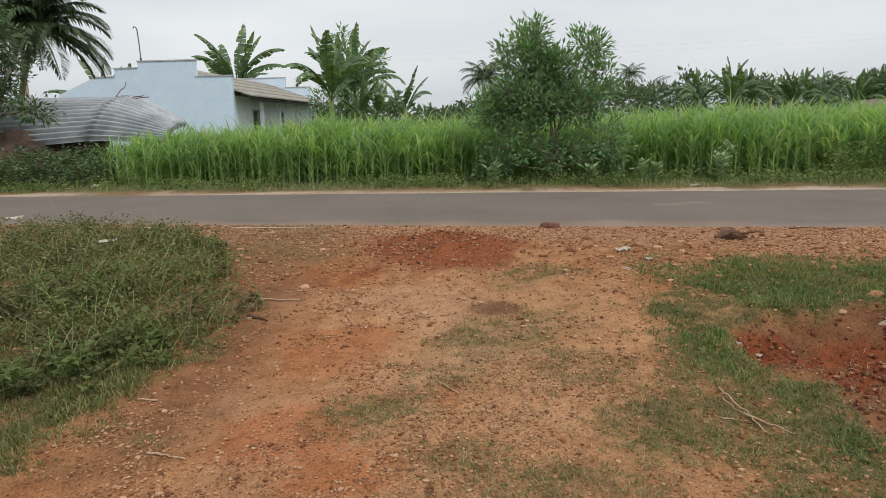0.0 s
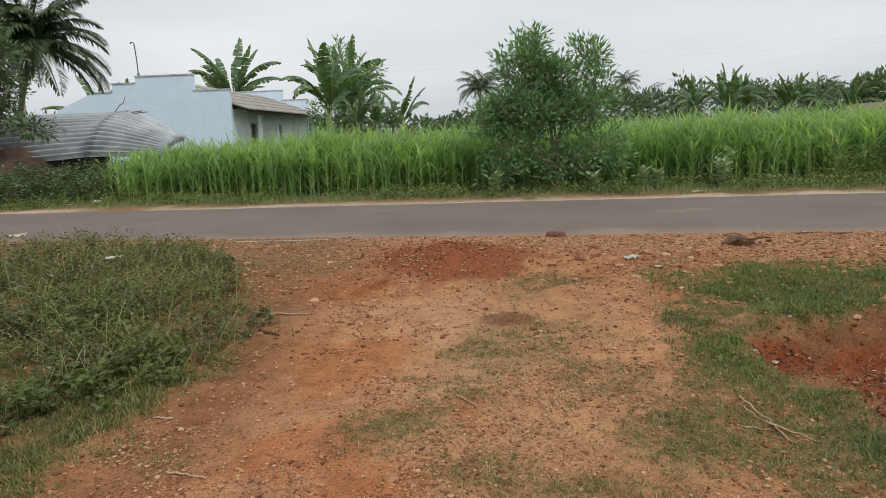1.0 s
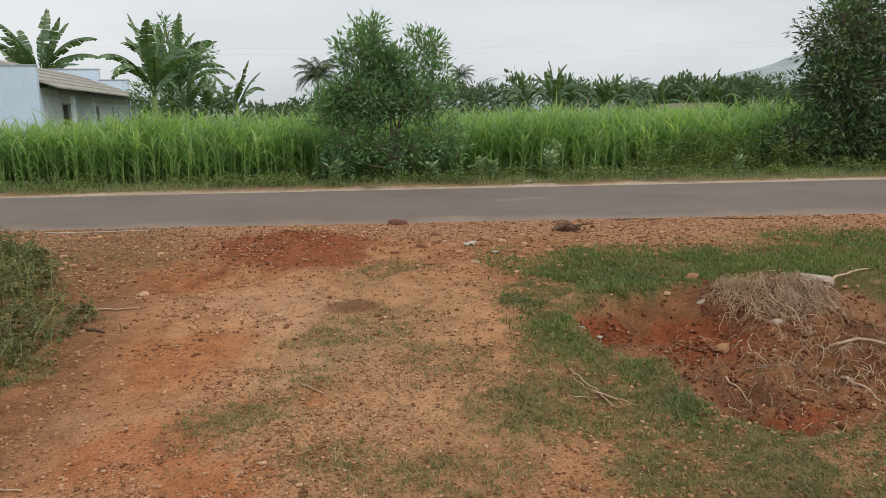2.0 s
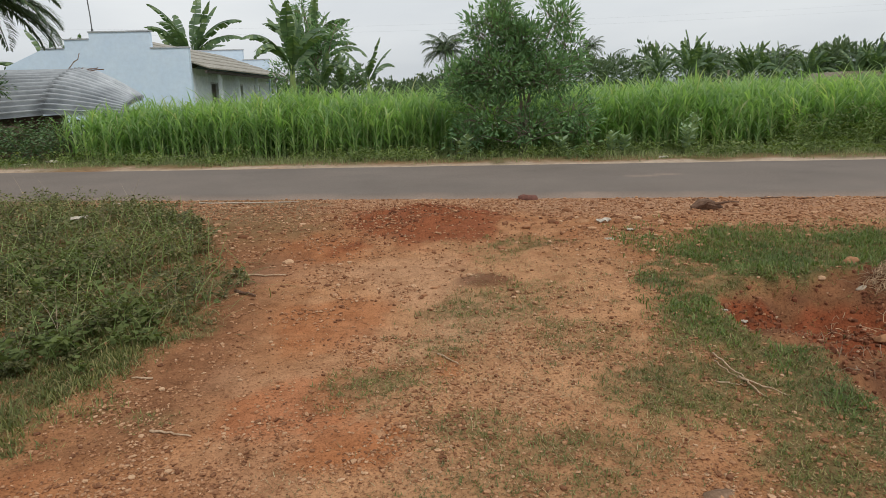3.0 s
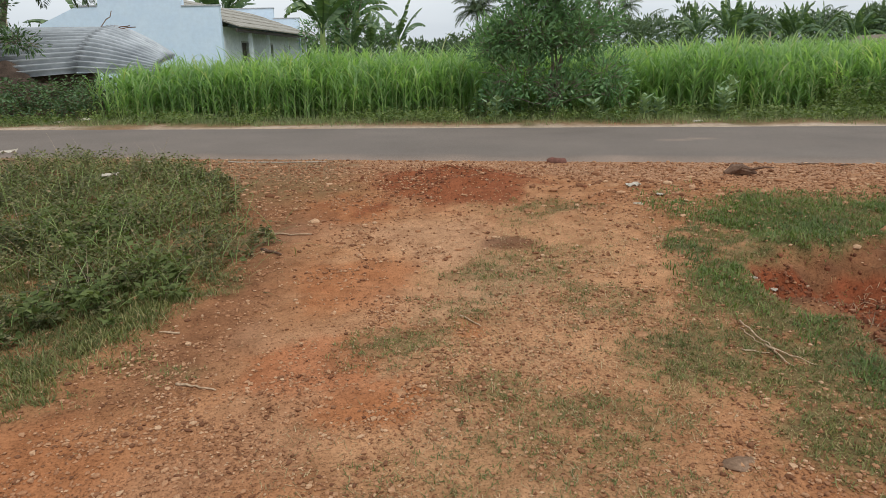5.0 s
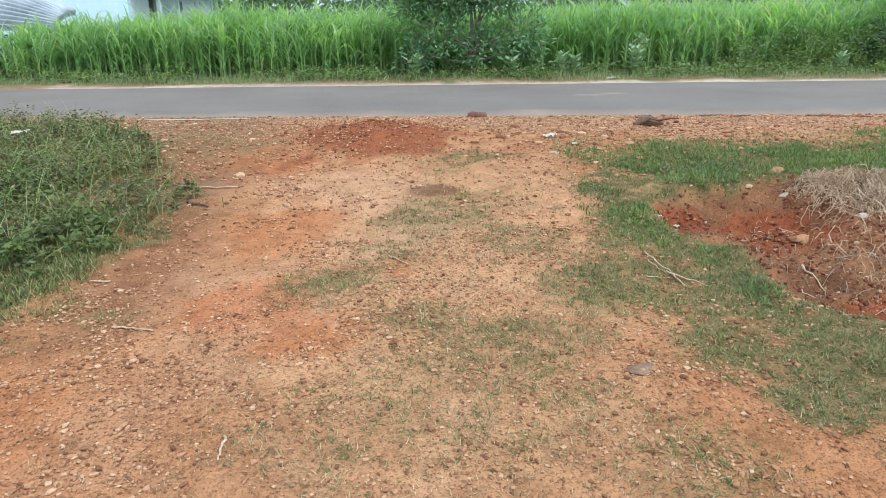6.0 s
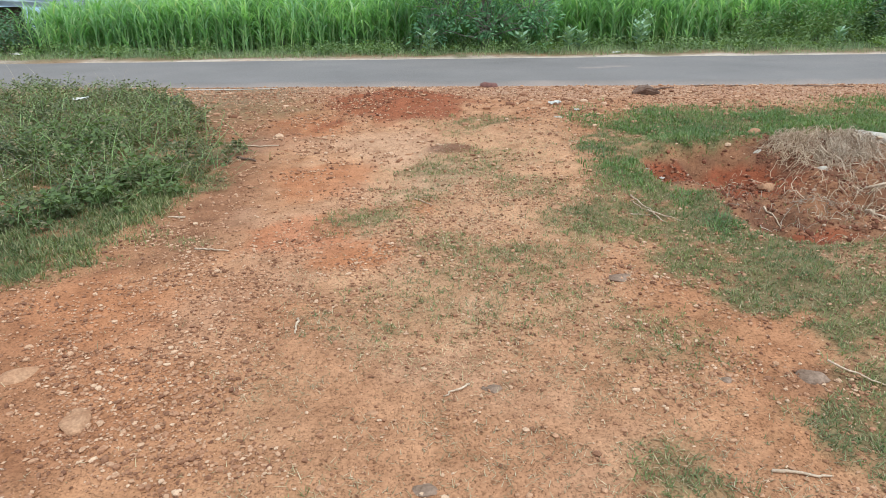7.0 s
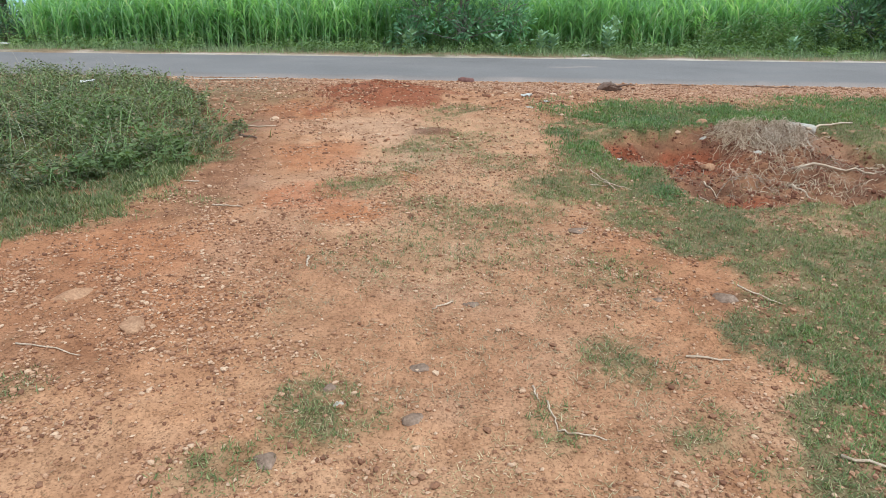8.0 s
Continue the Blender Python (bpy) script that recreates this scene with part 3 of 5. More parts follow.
def leafy_tree(name, label, at, stems, blobs, leaf_len, leaf_w, m_leaf, seed, trunk_r=0.05, rad=0.13, upward=0.35, shell=0.5, category="tree"):
    rng = np.random.default_rng(seed)
    root = holder(name, at, label, category)
    wood = []
    for k, (dx, dy, h) in enumerate(stems):
        pts = np.array([(dx * 0.25 * q + 0.03 * rng.normal(), dy * 0.25 * q + 0.03 * rng.normal(), h * q) if q < 0.5 else (dx * q * q, dy * q * q, h * q) for q in np.linspace(0, 1, 7)])
        pts[0] = (0.04 * k * (-1) ** k, 0.03 * k, -0.05)
        wood.append(tube(pts, np.linspace(trunk_r, trunk_r * 0.35, 7) * (1 - 0.12 * k), 7))
    for b in blobs:
        k = int(rng.integers(len(stems)))
        dx, dy, h = stems[k]
        q = 0.45 + 0.3 * rng.random()
        a = (dx * q * q, dy * q * q, h * q)
        if b[2] < a[2]:
            a = (0, 0, max(0.05, b[2] * 0.4))
        wood.append(tube(bent(a, b[:3], -0.08, 6, 0.02, rng), np.linspace(trunk_r * 0.45, trunk_r * 0.15, 6), 5))
    (LV, LF), tw = leaf_cloud(rng, blobs, leaf_len, leaf_w, rad=rad, upward=upward, shell=shell)
    wood.append(tubes(tw, np.tile(np.array([0.008, 0.006, 0.003]) * max(1.0, trunk_r / 0.06), (len(tw), 1)), 3))
    V, F = join(wood)
    part("trunk", V, F, M_BARK, root, "grey-brown bark", True)
    part("crown", LV, LF, m_leaf, root)
    return root


def crop_field():
    """Fodder crop: leafy stalks, close at the front and thinner behind."""
    rng = np.random.default_rng(5)
    xs, ys, hs = [], [], []

    def sow(x0, x1, d0, d1, per_m2, h0, h1):
        n = int((x1 - x0) * (d1 - d0) * per_m2)
        x = x0 + (x1 - x0) * rng.random(n)
        d = d0 + (d1 - d0) * rng.random(n)
        y = crop_edge(x) + d
        keep = x > -0.462 * y + 0.2 * rng.normal(size=n)
        h = (h0 + (h1 - h0) * rng.random(n)) * (0.88 + 0.30 * fbm(x * 0.55 + 3, y * 0.55, 2)) * (1 - 0.04 * np.clip(-x - 3, 0, 6))
        h = h * (0.78 + 0.22 * np.clip(d / 0.5, 0, 1)) * (1.0 + 0.010 * np.clip(x, 0, 12))
        xs.append(x[keep]), ys.append(y[keep]), hs.append(h[keep])

    sow(-9, 16, 0.0, 0.8, 60, 0.98, 1.26)
    sow(-9, 16, 0.8, 2.2, 40, 1.08, 1.30)
    sow(-9, 18, 2.2, 5.0, 14, 1.10, 1.34)
    sow(-7, 24, 5.0, 11.0, 6, 1.15, 1.42)
    sow(2, 34, 11.0, 26.0, 2.2, 1.2, 1.6)
    x, y, h = np.concatenate(xs), np.concatenate(ys), np.concatenate(hs)
    n = len(x)
    z = height(x, y)
    lean = rng.normal(0, 0.08, (n, 2))
    q = np.array([0, 0.35, 0.7])
    C = np.stack([np.stack([x + lean[:, 0] * a * a, y + lean[:, 1] * a * a, z - 0.02 + h * a], 1) for a in q], 1)
    sV, sF = tubes(C, np.tile(np.array([0.011, 0.009, 0.004]), (n, 1)), 3)
    part_s = mesh_np("crop_stalks", sV, sF, M_STALK)
    near = y - crop_edge(x) < 2.2
    count = np.where(near, 13, 7)
    who = np.repeat(np.arange(n), count)
    m = len(who)
    rank = np.concatenate([np.arange(c) / c for c in count])
    a = 0.04 + 0.64 * rank + rng.normal(0, 0.03, m)
    P = np.stack([x[who] + lean[who, 0] * a * a, y[who] + lean[who, 1] * a * a, z[who] + h[who] * a], 1)
    az = rng.random(m) * 2 * np.pi
    ln = h[who] * (0.36 + 0.22 * rng.random(m)) * (0.75 + 0.45 * rank)
    lV, lF = blades(P, az, ln, 0.024 + 0.016 * rng.random(m), 1.36 - 0.25 * rng.random(m), 0.9 + 1.7 * rng.random(m), 4, 0.35, 0.05, 0.5)
    return part_s, mesh_np("crop_leaves", lV, lF, M_CROP)


stalk_mesh, leaf_mesh = crop_field()
crop = tagged(new("fodder_crop", leaf_mesh), "dense bright green fodder crop with long arching leaves", "crop", kind="stuff")
crop_stalks = new("stalks", stalk_mesh)
crop_stalks.parent = crop

# the shrubby tree at the field's edge
leafy_tree("roadside_tree", "bushy young tree with narrow grey-green leaves beside the crop", (1.98, 12.45, 0.0),
           [(-0.35, 0.0, 2.7), (0.65, 0.1, 2.45), (0.1, 0.2, 2.2)],
           [(-0.42, 0, 2.48, 0.36, 0.4, 0.34, 560), (-0.55, 0, 2.10, 0.46, 0.5, 0.42, 1300), (0.66, 0.1, 2.34, 0.36, 0.4, 0.28, 640), (0.86, 0.1, 1.85, 0.32, 0.4, 0.40, 560), (-0.30, 0, 2.74, 0.12, 0.2, 0.12, 80), (-0.86, 0, 2.32, 0.16, 0.2, 0.14, 120),
            (0.0, 0, 1.90, 0.50, 0.5, 0.45, 1700), (-0.45, -0.1, 1.45, 0.72, 0.6, 0.42, 2600), (-1.02, 0, 1.30, 0.46, 0.5, 0.38, 1300), (0.35, -0.1, 1.40, 0.55, 0.5, 0.38, 1500),
            (-0.6, -0.2, 0.75, 0.65, 0.5, 0.40, 800), (0.85, 0, 0.75, 0.46, 0.5, 0.38, 560), (0.1, -0.25, 0.50, 0.5, 0.4, 0.32, 420), (1.10, 0, 0.40, 0.34, 0.4, 0.28, 260), (-1.0, -0.1, 0.36, 0.40, 0.4, 0.26, 300)],
           0.115, 0.036, M_SHRUB, 21, 0.038, 0.11, 0.45, 0.35)

leafy_tree("dark_tree", "broad dark green tree with drooping bunched leaves", (11.75, 12.2, 0.0),
           [(-0.5, 0, 2.6), (0.8, 0.3, 3.2), (0.0, -0.3, 3.0)],
           [(-0.5, 0, 2.6, 0.9, 0.9, 0.8, 2720), (0.5, 0.2, 3.3, 1.0, 1.0, 0.8, 2720), (0.8, 0, 2.2, 1.1, 1.0, 0.8, 2720), (-0.7, -0.1, 1.6, 0.8, 0.8, 0.6, 2380), (0.3, -0.2, 1.3, 1.2, 0.9, 0.7, 2890),
            (-0.5, -0.3, 0.7, 0.9, 0.7, 0.5, 2380), (0.8, -0.3, 0.6, 1.1, 0.8, 0.5, 2210), (1.8, 0, 1.8, 0.9, 0.9, 1.0, 1870), (-1.5, -0.1, 0.55, 0.7, 0.6, 0.4, 1530)],
           0.125, 0.048, M_MANGO, 22, 0.10, 0.16, 0.05, 0.35)

leafy_tree("shade_tree", "dark leafy tree beside the tin shed", (-10.85, 16.6, 0.0),
           [(0.3, 0, 3.2), (-0.6, 0.2, 3.8), (0.9, -0.2, 2.6)],
           [(-0.3, 0, 3.6, 0.9, 0.9, 0.9, 1700), (-1.2, 0, 3.0, 1.1, 1.0, 1.0, 1500), (0.25, 0, 2.6, 0.7, 0.7, 0.6, 2200), (0.15, -0.2, 3.9, 0.8, 0.8, 0.7, 1300), (0.1, 0, 3.3, 0.7, 0.7, 0.5, 1300), (0.55, -0.1, 3.3, 0.5, 0.6, 0.5, 600), (1.45, -0.5, 1.60, 0.50, 0.3, 0.20, 480), (0.3, -0.2, 2.0, 0.7, 0.6, 0.5, 1500),
            (-0.8, -0.4, 1.9, 0.9, 0.7, 0.7, 900)],
           0.13, 0.04, M_MANGO, 23, 0.09, 0.14, 0.0, 0.45)

leafy_tree("thin_tree", "slender half-bare tree behind the banana plants", (-3.9, 32.6, 0.0),
           [(-0.6, 0, 5.4), (0.9, 0, 4.4)],
           [(-0.6, 0, 5.0, 0.35, 0.4, 0.6, 260), (0.6, 0, 4.2, 0.8, 0.6, 0.6, 300), (-0.2, 0, 3.6, 0.8, 0.6, 0.6, 700), (0.2, 0, 2.6, 1.2, 0.8, 0.8, 1000), (-1.2, 0, 2.2, 1.0, 0.8, 0.8, 700)],
           0.22, 0.07, M_SHRUB, 24, 0.08, 0.22, 0.2, 0.4)


def banana_leaf(rng, length, width, lift, droop):
    """One torn paddle leaf that starts at the origin and leans along +x."""
    seg = 16
    k = np.arange(seg + 1) / seg
    ang = lift - droop * k ** 1.6
    cx = np.concatenate([[0], np.cumsum(np.cos(ang[:-1]) * length / seg)])
    cz = np.concatenate([[0], np.cumsum(np.sin(ang[:-1]) * length / seg)])
    pieces = [tube(np.stack([cx, 0 * cx, cz], 1), np.linspace(0.03, 0.006, seg + 1), 4)]
    prof = width / 2 * np.clip(np.sin(np.pi * np.clip((k - 0.12) / 0.9, 0, 1)) ** 0.6, 0.0, 1)
    for side in (-1, 1):
        hang = 0.35
        for i in range(2, seg):
            hang = 0.25 + 0.6 * rng.random() * (rng.random() < 0.5) + 0.1 * rng.random()
            cut = 0.10 if rng.random() < 0.45 else 0.0
            w0, w1 = prof[i], prof[i + 1] * (0.9 + 0.15 * rng.random())
            nx_, nz_ = -np.sin(ang[i]), np.cos(ang[i])
            a, b = np.array([cx[i], 0, cz[i]]), np.array([cx[i + 1], 0, cz[i + 1]])
            o = lambda p, w: p + np.array([nx_ * -hang * w * 0.5, side * w * np.cos(hang), nz_ * -0.3 * w - w * np.sin(hang) * 0.6])
            fwd = (b - a) * 0.8
            pieces.append((np.array([a, b, o(b, w1) + fwd - (b - a) * cut * 3, o(a, w0) + fwd]), np.array([[0, 1, 2, 3] if side > 0 else [3, 2, 1, 0]])))
    return join(pieces)


BANANA_LEAVES = []
for i in range(7):
    rg = np.random.default_rng(60 + i)
    V, F = banana_leaf(rg, 2.1 + 0.3 * rg.random(), 0.42 + 0.12 * rg.random(), [1.45, 1.30, 1.2, 1.05, 0.95, 1.35, 0.85][i], [0.35, 0.9, 1.4, 1.6, 1.2, 0.6, 1.9][i])
    BANANA_LEAVES.append(mesh_np("leaf", V, F, M_BANANA))
BSTEM = mesh_np("pseudostem", *tube([(0, 0, -0.1), (0.02, 0, 0.7), (0, 0.02, 1.5), (0.02, 0, 2.2)], [0.15, 0.13, 0.10, 0.06], 8), M_STALK, True)


def banana_plant(at, size, turn, count, seed, label):
    rng = np.random.default_rng(seed)
    root = holder("banana_plant", at, label, "banana plant", "banana plants")
    root.scale = (size, size, size)
    st = new("pseudostem", BSTEM)
    st.parent = root
    for k in range(count):
        lf = new("leaf", BANANA_LEAVES[k % 7])
        lf.parent = root
        lf.matrix_basis = pose(0, 0, 2.1 - 0.05 * k, 8 * rng.normal(), 6 * rng.normal(), turn + k * 137.5 + 15 * rng.normal())
    return root


near_b = "banana plant with large torn green leaves"
for x, y, sz, tu, c, sd in ((-12.5, 43.0, 1.78, 75, 11, 1), (-13.3, 43.8, 1.45, 200, 7, 2), (-6.1, 45.0, 1.75, 60, 11, 3), (-4.75, 30.2, 1.24, 150, 11, 4), (-5.3, 43.4, 1.6, 250, 11, 5),
                            (-1.6, 30.4, 0.86, 10, 7, 6), (-2.9, 31.5, 0.75, 90, 8, 7), (-16.9, 35.0, 1.15, 40, 7, 8), (-15.6, 35.5, 1.05, 300, 6, 9), (-3.6, 30.8, 0.8, 30, 8, 10)):
    banana_plant((x, y, 0), sz, tu, c, sd, near_b)
for k in range(17):
    rg = np.random.default_rng(300 + k)
    banana_plant((19.5 + 1.35 * k + 0.5 * rg.normal(), 56 + 3 * rg.normal() + 0.1 * k, 0), (1.0 if k < 7 else 0.86) + 0.32 * rg.random(), 360 * rg.random(), 9, 400 + k, "banana plant in a far grove behind the crop")


def frond(rng, length, lift, droop, pairs, leaflet):
    seg = 14
    k = np.arange(seg + 1) / seg
    ang = lift - droop * k ** 1.3
    c = np.stack([np.concatenate([[0], np.cumsum(np.cos(ang[:-1]) * length / seg)]), 0 * k, np.concatenate([[0], np.cumsum(np.sin(ang[:-1]) * length / seg)])], 1)
    pieces = [tube(c, np.linspace(0.035, 0.008, seg + 1), 4)]
    q = np.repeat(np.linspace(0.14, 0.99, pairs), 2) * seg
    i = np.minimum(q.astype(int), seg - 1)
    P = c[i] + (c[i + 1] - c[i]) * (q - i)[:, None]
    side = np.tile([-1.0, 1.0], pairs)
    az = side * (1.05 - 0.45 * q / seg) + rng.normal(0, 0.08, 2 * pairs)
    ln = leaflet * np.sin(np.pi * np.clip(0.16 + 0.80 * q / seg, 0, 1)) ** 0.7 * (0.9 + 0.2 * rng.random(2 * pairs))
    pieces.append(blades(P, az, ln, np.full(2 * pairs, 0.06 if pairs > 30 else 0.11), 0.10 + 0.15 * rng.random(2 * pairs), 1.1 + 0.8 * rng.random(2 * pairs), 3))
    return join(pieces)


def coconut_palm(at, h, lean, length, count, seed, label, leaflet=0.65, pairs=34):
    rng = np.random.default_rng(seed)
    root = holder("coconut_palm", at, label, "palm", "coconut palms")
    q = np.linspace(0, 1, 10)
    pts = np.stack([lean[0] * q ** 1.5, lean[1] * q ** 1.5, h * q - 0.1 * (q == 0)], 1)
    part("trunk", *tube(pts, 0.11 - 0.035 * q + 0.012 * np.cos(q * 40), 8), M_BARK, root, "", True)
    base = [frond(rng, length * (0.9 + 0.2 * rng.random()), l, d, pairs, leaflet) for l, d in ((1.2, 1.3), (0.9, 1.6), (0.5, 1.5), (0.05, 1.2), (-0.3, 0.9))]
    meshes = [mesh_np("frond", V, F, M_PALM) for V, F in base]
    for k in range(count):
        f = new("frond", meshes[k * 5 // count])
        f.parent = root
        f.matrix_basis = pose(pts[-1, 0], pts[-1, 1], pts[-1, 2], 0, 0, k * 137.5 + 10 * rng.normal())
    return root


coconut_palm((-12.6, 20.5, 0), 4.15, (1.0, 0.0), 2.3, 46, 71, "coconut palm with drooping dark green fronds near the shed", 0.62, 64)
coconut_palm((27.2, 108, 0), 8.0, (1.5, 0.0), 2.4, 24, 72, "distant tall coconut palm above the field", 0.8, 22)
coconut_palm((4.6, 80, 0), 6.2, (0.2, 0.0), 3.0, 34, 73, "distant coconut palm behind the field", 1.0, 30)
coconut_palm((21.5, 75, 0), 3.6, (0.2, 0.0), 3.0, 14, 74, "short coconut palm in the far grove", 0.8, 24)
coconut_palm((33.0, 62, 0), 3.2, (0.3, 0.0), 2.8, 14, 75, "short coconut palm in the far grove", 0.8, 24)


def far_woods():
    rng = np.random.default_rng(8)
    blobs = []
    for x in np.arange(-30, 64, 1.0):
        d = 72 + 6 * rng.normal()
        h = 2.0 + 1.1 * rng.random() + (2.0 if 12 < x < 64 else 0) + (0.5 if x < -3 else 0)
        blobs.append((x, d, h * 0.5, 1.5, 1.4, h * 0.6, 420))
    for x, y, h, r in ((38.2, 60, 4.4, 2.3), (41.5, 58, 4.0, 2.0), (56, 66, 3.6, 2.6)):
        blobs.append((x, y, h - 0.8, r, r, 0.9, 700))
        blobs.append((x, y, 1.4, r * 0.8, r, 1.2, 300))
    for x, y, h, r in ((3.2, 76, 3.6, 2.0), (6.5, 74, 4.0, 2.2), (1.0, 78, 2.6, 1.6), (9.0, 76, 3.4, 2.0)):
        blobs.append((x, y, h * 0.55, r, r, h * 0.45, 700))
    return leaf_cloud(rng, blobs, 0.5, 0.24, rad=0.4, shell=0.55)[0]


tagged(new("far_woods", mesh_np("far_woods", *far_woods(), M_FARLEAF)), "low green belt of distant trees, dulled by painted haze", "woods", kind="stuff")

# far hill
hx, hy = np.meshgrid(np.linspace(60, 900, 70), np.linspace(400, 760, 30))
hz = 66 * bell(hx, hy, 560, 560, 210, 150) * (0.85 + 0.3 * fbm(hx * 0.02, hy * 0.02, 4)) + 17 * bell(hx, hy, 200, 520, 110, 90) * (0.7 + 0.6 * fbm(hx * 0.03, hy * 0.03, 3)) - 1.5
hi = np.arange(hx.size).reshape(hx.shape)
tagged(new("hill", mesh_np("hill", np.stack([hx, hy, hz], 2).reshape(-1, 3), np.stack([hi[:-1, :-1], hi[:-1, 1:], hi[1:, 1:], hi[1:, :-1]], 2).reshape(-1, 4), M_HILL, True)),
       "hill on the horizon, pale grey-green with painted distance haze", "hill", kind="structure")


# ---------- house ----------
def prism(outline, y0, y1):
    """A wall from its outline in x and z, between two depths."""
    bm = bmesh.new()
    f = bm.faces.new([bm.verts.new((x, y0, z)) for x, z in outline])
    ex = bmesh.ops.extrude_face_region(bm, geom=[f])
    bmesh.ops.translate(bm, vec=(0, y1 - y0, 0), verts=[v for v in ex["geom"] if isinstance(v, bmesh.types.BMVert)])
    bmesh.ops.recalc_face_normals(bm, faces=bm.faces[:])
    bmesh.ops.triangulate(bm, faces=bm.faces[:])
    V = np.array([v.co[:] for v in bm.verts])
    bm.verts.index_update()
    F = np.array([[v.index for v in q.verts] for q in bm.faces])
    bm.free()
    return V, F


house = holder("house", (-8.3, 28.0, 0.0), "pale blue limewashed house with stepped gables and a sloping roof", "house")
GABLE = [(-6.9, -0.1), (0.0, -0.1), (0.0, 3.18), (-1.40, 3.20), (-1.40, 3.80), (-3.66, 3.82), (-3.66, 3.56), (-4.60, 3.56), (-4.60, 3.25), (-5.50, 3.22), (-6.9, 2.62)]
part("gable_wall", *prism(GABLE, 0.0, 0.25), M_WALL, house, "pale blue stepped gable wall")
caps = [(-1.43, 0.03, 3.18), (-3.69, -1.37, 3.81), (-4.63, -3.69, 3.56), (-5.5, -4.63, 3.24)]
for a, b, z in caps:
    part("coping", *box(a, b, -0.03, 0.28, z + 0.004, z + 0.05), M_CAP, house, "weathered grey coping")
FARG = [(-4.4, -0.1), (0.62, -0.1), (0.62, 3.42), (-0.78, 3.42), (-0.78, 3.98), (-4.4, 3.98)]
part("gable_wall", *prism(FARG, 13.0, 13.25), M_WALL, house, "far stepped gable wall")
for a, b, z in ((-0.81, 0.65, 3.42), (-4.4, -0.75, 3.98)):
    part("coping", *box(a, b, 12.97, 13.28, z + 0.004, z + 0.05), M_CAP, house, "weathered grey coping")
SLANT = 0.05
wall_bits, WIN = [], [(2.6, 3.7, 1.0, 1.95), (6.4, 7.5, 0.9, 1.95), (9.7, 10.8, 0.9, 1.95)]
q0 = 0.3
for a, b, z0, z1 in WIN:
    for y0, y1, c0, c1 in ((q0, a, -0.1, 2.45), (a, b, -0.1, z0), (a, b, z1, 2.45)):
        if c1 > c0 + 0.11:
            V, F = box(-0.30, -0.10, y0, y1, c0, c1)
            V[:, 0] += SLANT * V[:, 1]
            wall_bits.append((V, F))
    q0 = b
V, F = box(-0.30, -0.10, q0, 12.97, -0.1, 2.45)
V[:, 0] += SLANT * V[:, 1]
wall_bits.append((V, F))
part("side_wall", *join(wall_bits), M_SIDEWALL, house, "dingy white side wall under the eaves")
for a, b, z0, z1 in WIN:
    V, F = box(-0.26, -0.22, a + 0.01, b - 0.01, max(z0, 0.0) + 0.01, z1 - 0.01)
    V[:, 0] += SLANT * V[:, 1]
    w = part("window", V, F, M_DARKWOOD, house, "dark shuttered window")
    fr = [box(-0.22, -0.08, a - 0.0, a + 0.06, z0, z1), box(-0.22, -0.08, b - 0.06, b, z0, z1), box(-0.22, -0.08, a, b, z1 - 0.06, z1)]
    V, F = join(fr)
    V[:, 0] += SLANT * V[:, 1]
    part("jamb", V, F, M_CAP, w)


def roof_plane(x0, z0, x1, z1, y0, y1, rows):
    """Sloping sheets in lapped rows, from the ridge down to the eave."""
    out = []
    for i in range(rows):
        a, b = i / rows, (i + 1) / rows
        V, F = box(0, 1, 0, 1, 0, 1)
        u = np.where(V[:, 0] > 0.5, b + 0.02, a)
        y = y0 + (y1 - y0) * V[:, 1]
        V = np.stack([x0 + (x1 - x0) * u + (SLANT + 0.03 * u) * y, y, z0 + (z1 - z0) * u + 0.05 * V[:, 2] + np.where(V[:, 0] > 0.5, 0.035, 0.0)], 1)
        out.append((V, F))
    return out


for V, F in roof_plane(-2.6, 3.66, 0.55, 2.40, 0.27, 13.0, 5):
    part("roof_sheet", V, F, M_TILE, house, "weathered brown-grey roof sheet")
for V, F in roof_plane(-2.6, 3.66, -6.6, 2.30, 0.27, 13.0, 5):
    part("roof_sheet", V, F, M_TILE, house, "weathered brown-grey roof sheet")
V, F = box(0.46, 0.52, 0.3, 12.97, 2.24, 2.36)
V[:, 0] += (SLANT + 0.028) * V[:, 1]
part("fascia", V, F, M_DARKWOOD, house)
for yy in (2.6, 5.2, 8.6, 12.6):
    V, F = box(0.22, 0.38, yy, yy + 0.16, -0.1, 2.30)
    V[:, 0] += SLANT * yy
    part("veranda_post", V, F, M_SIDEWALL, house)
pole = holder("antenna_pole", (-11.85, 28.12, 3.86), "thin dark metal pole with a hooked top on the gable", "pole")
part("rod", *tube([(0, 0, 0.0), (-0.01, 0, 0.6), (-0.04, 0, 1.18), (-0.08, 0, 1.28), (-0.15, 0, 1.30), (-0.20, 0, 1.24)], [0.022] * 6, 6), M_METAL, pole)
part("collar", *tube([(0, 0, -0.02), (0, 0, 0.10)], [0.045, 0.045], 8), M_METAL, pole)

# ---------- tin shed ----------
shed = holder("tin_shed", (-9.2, 18.0, 0.0), "low shed with an arched corrugated tin roof over a mud wall", "shed")


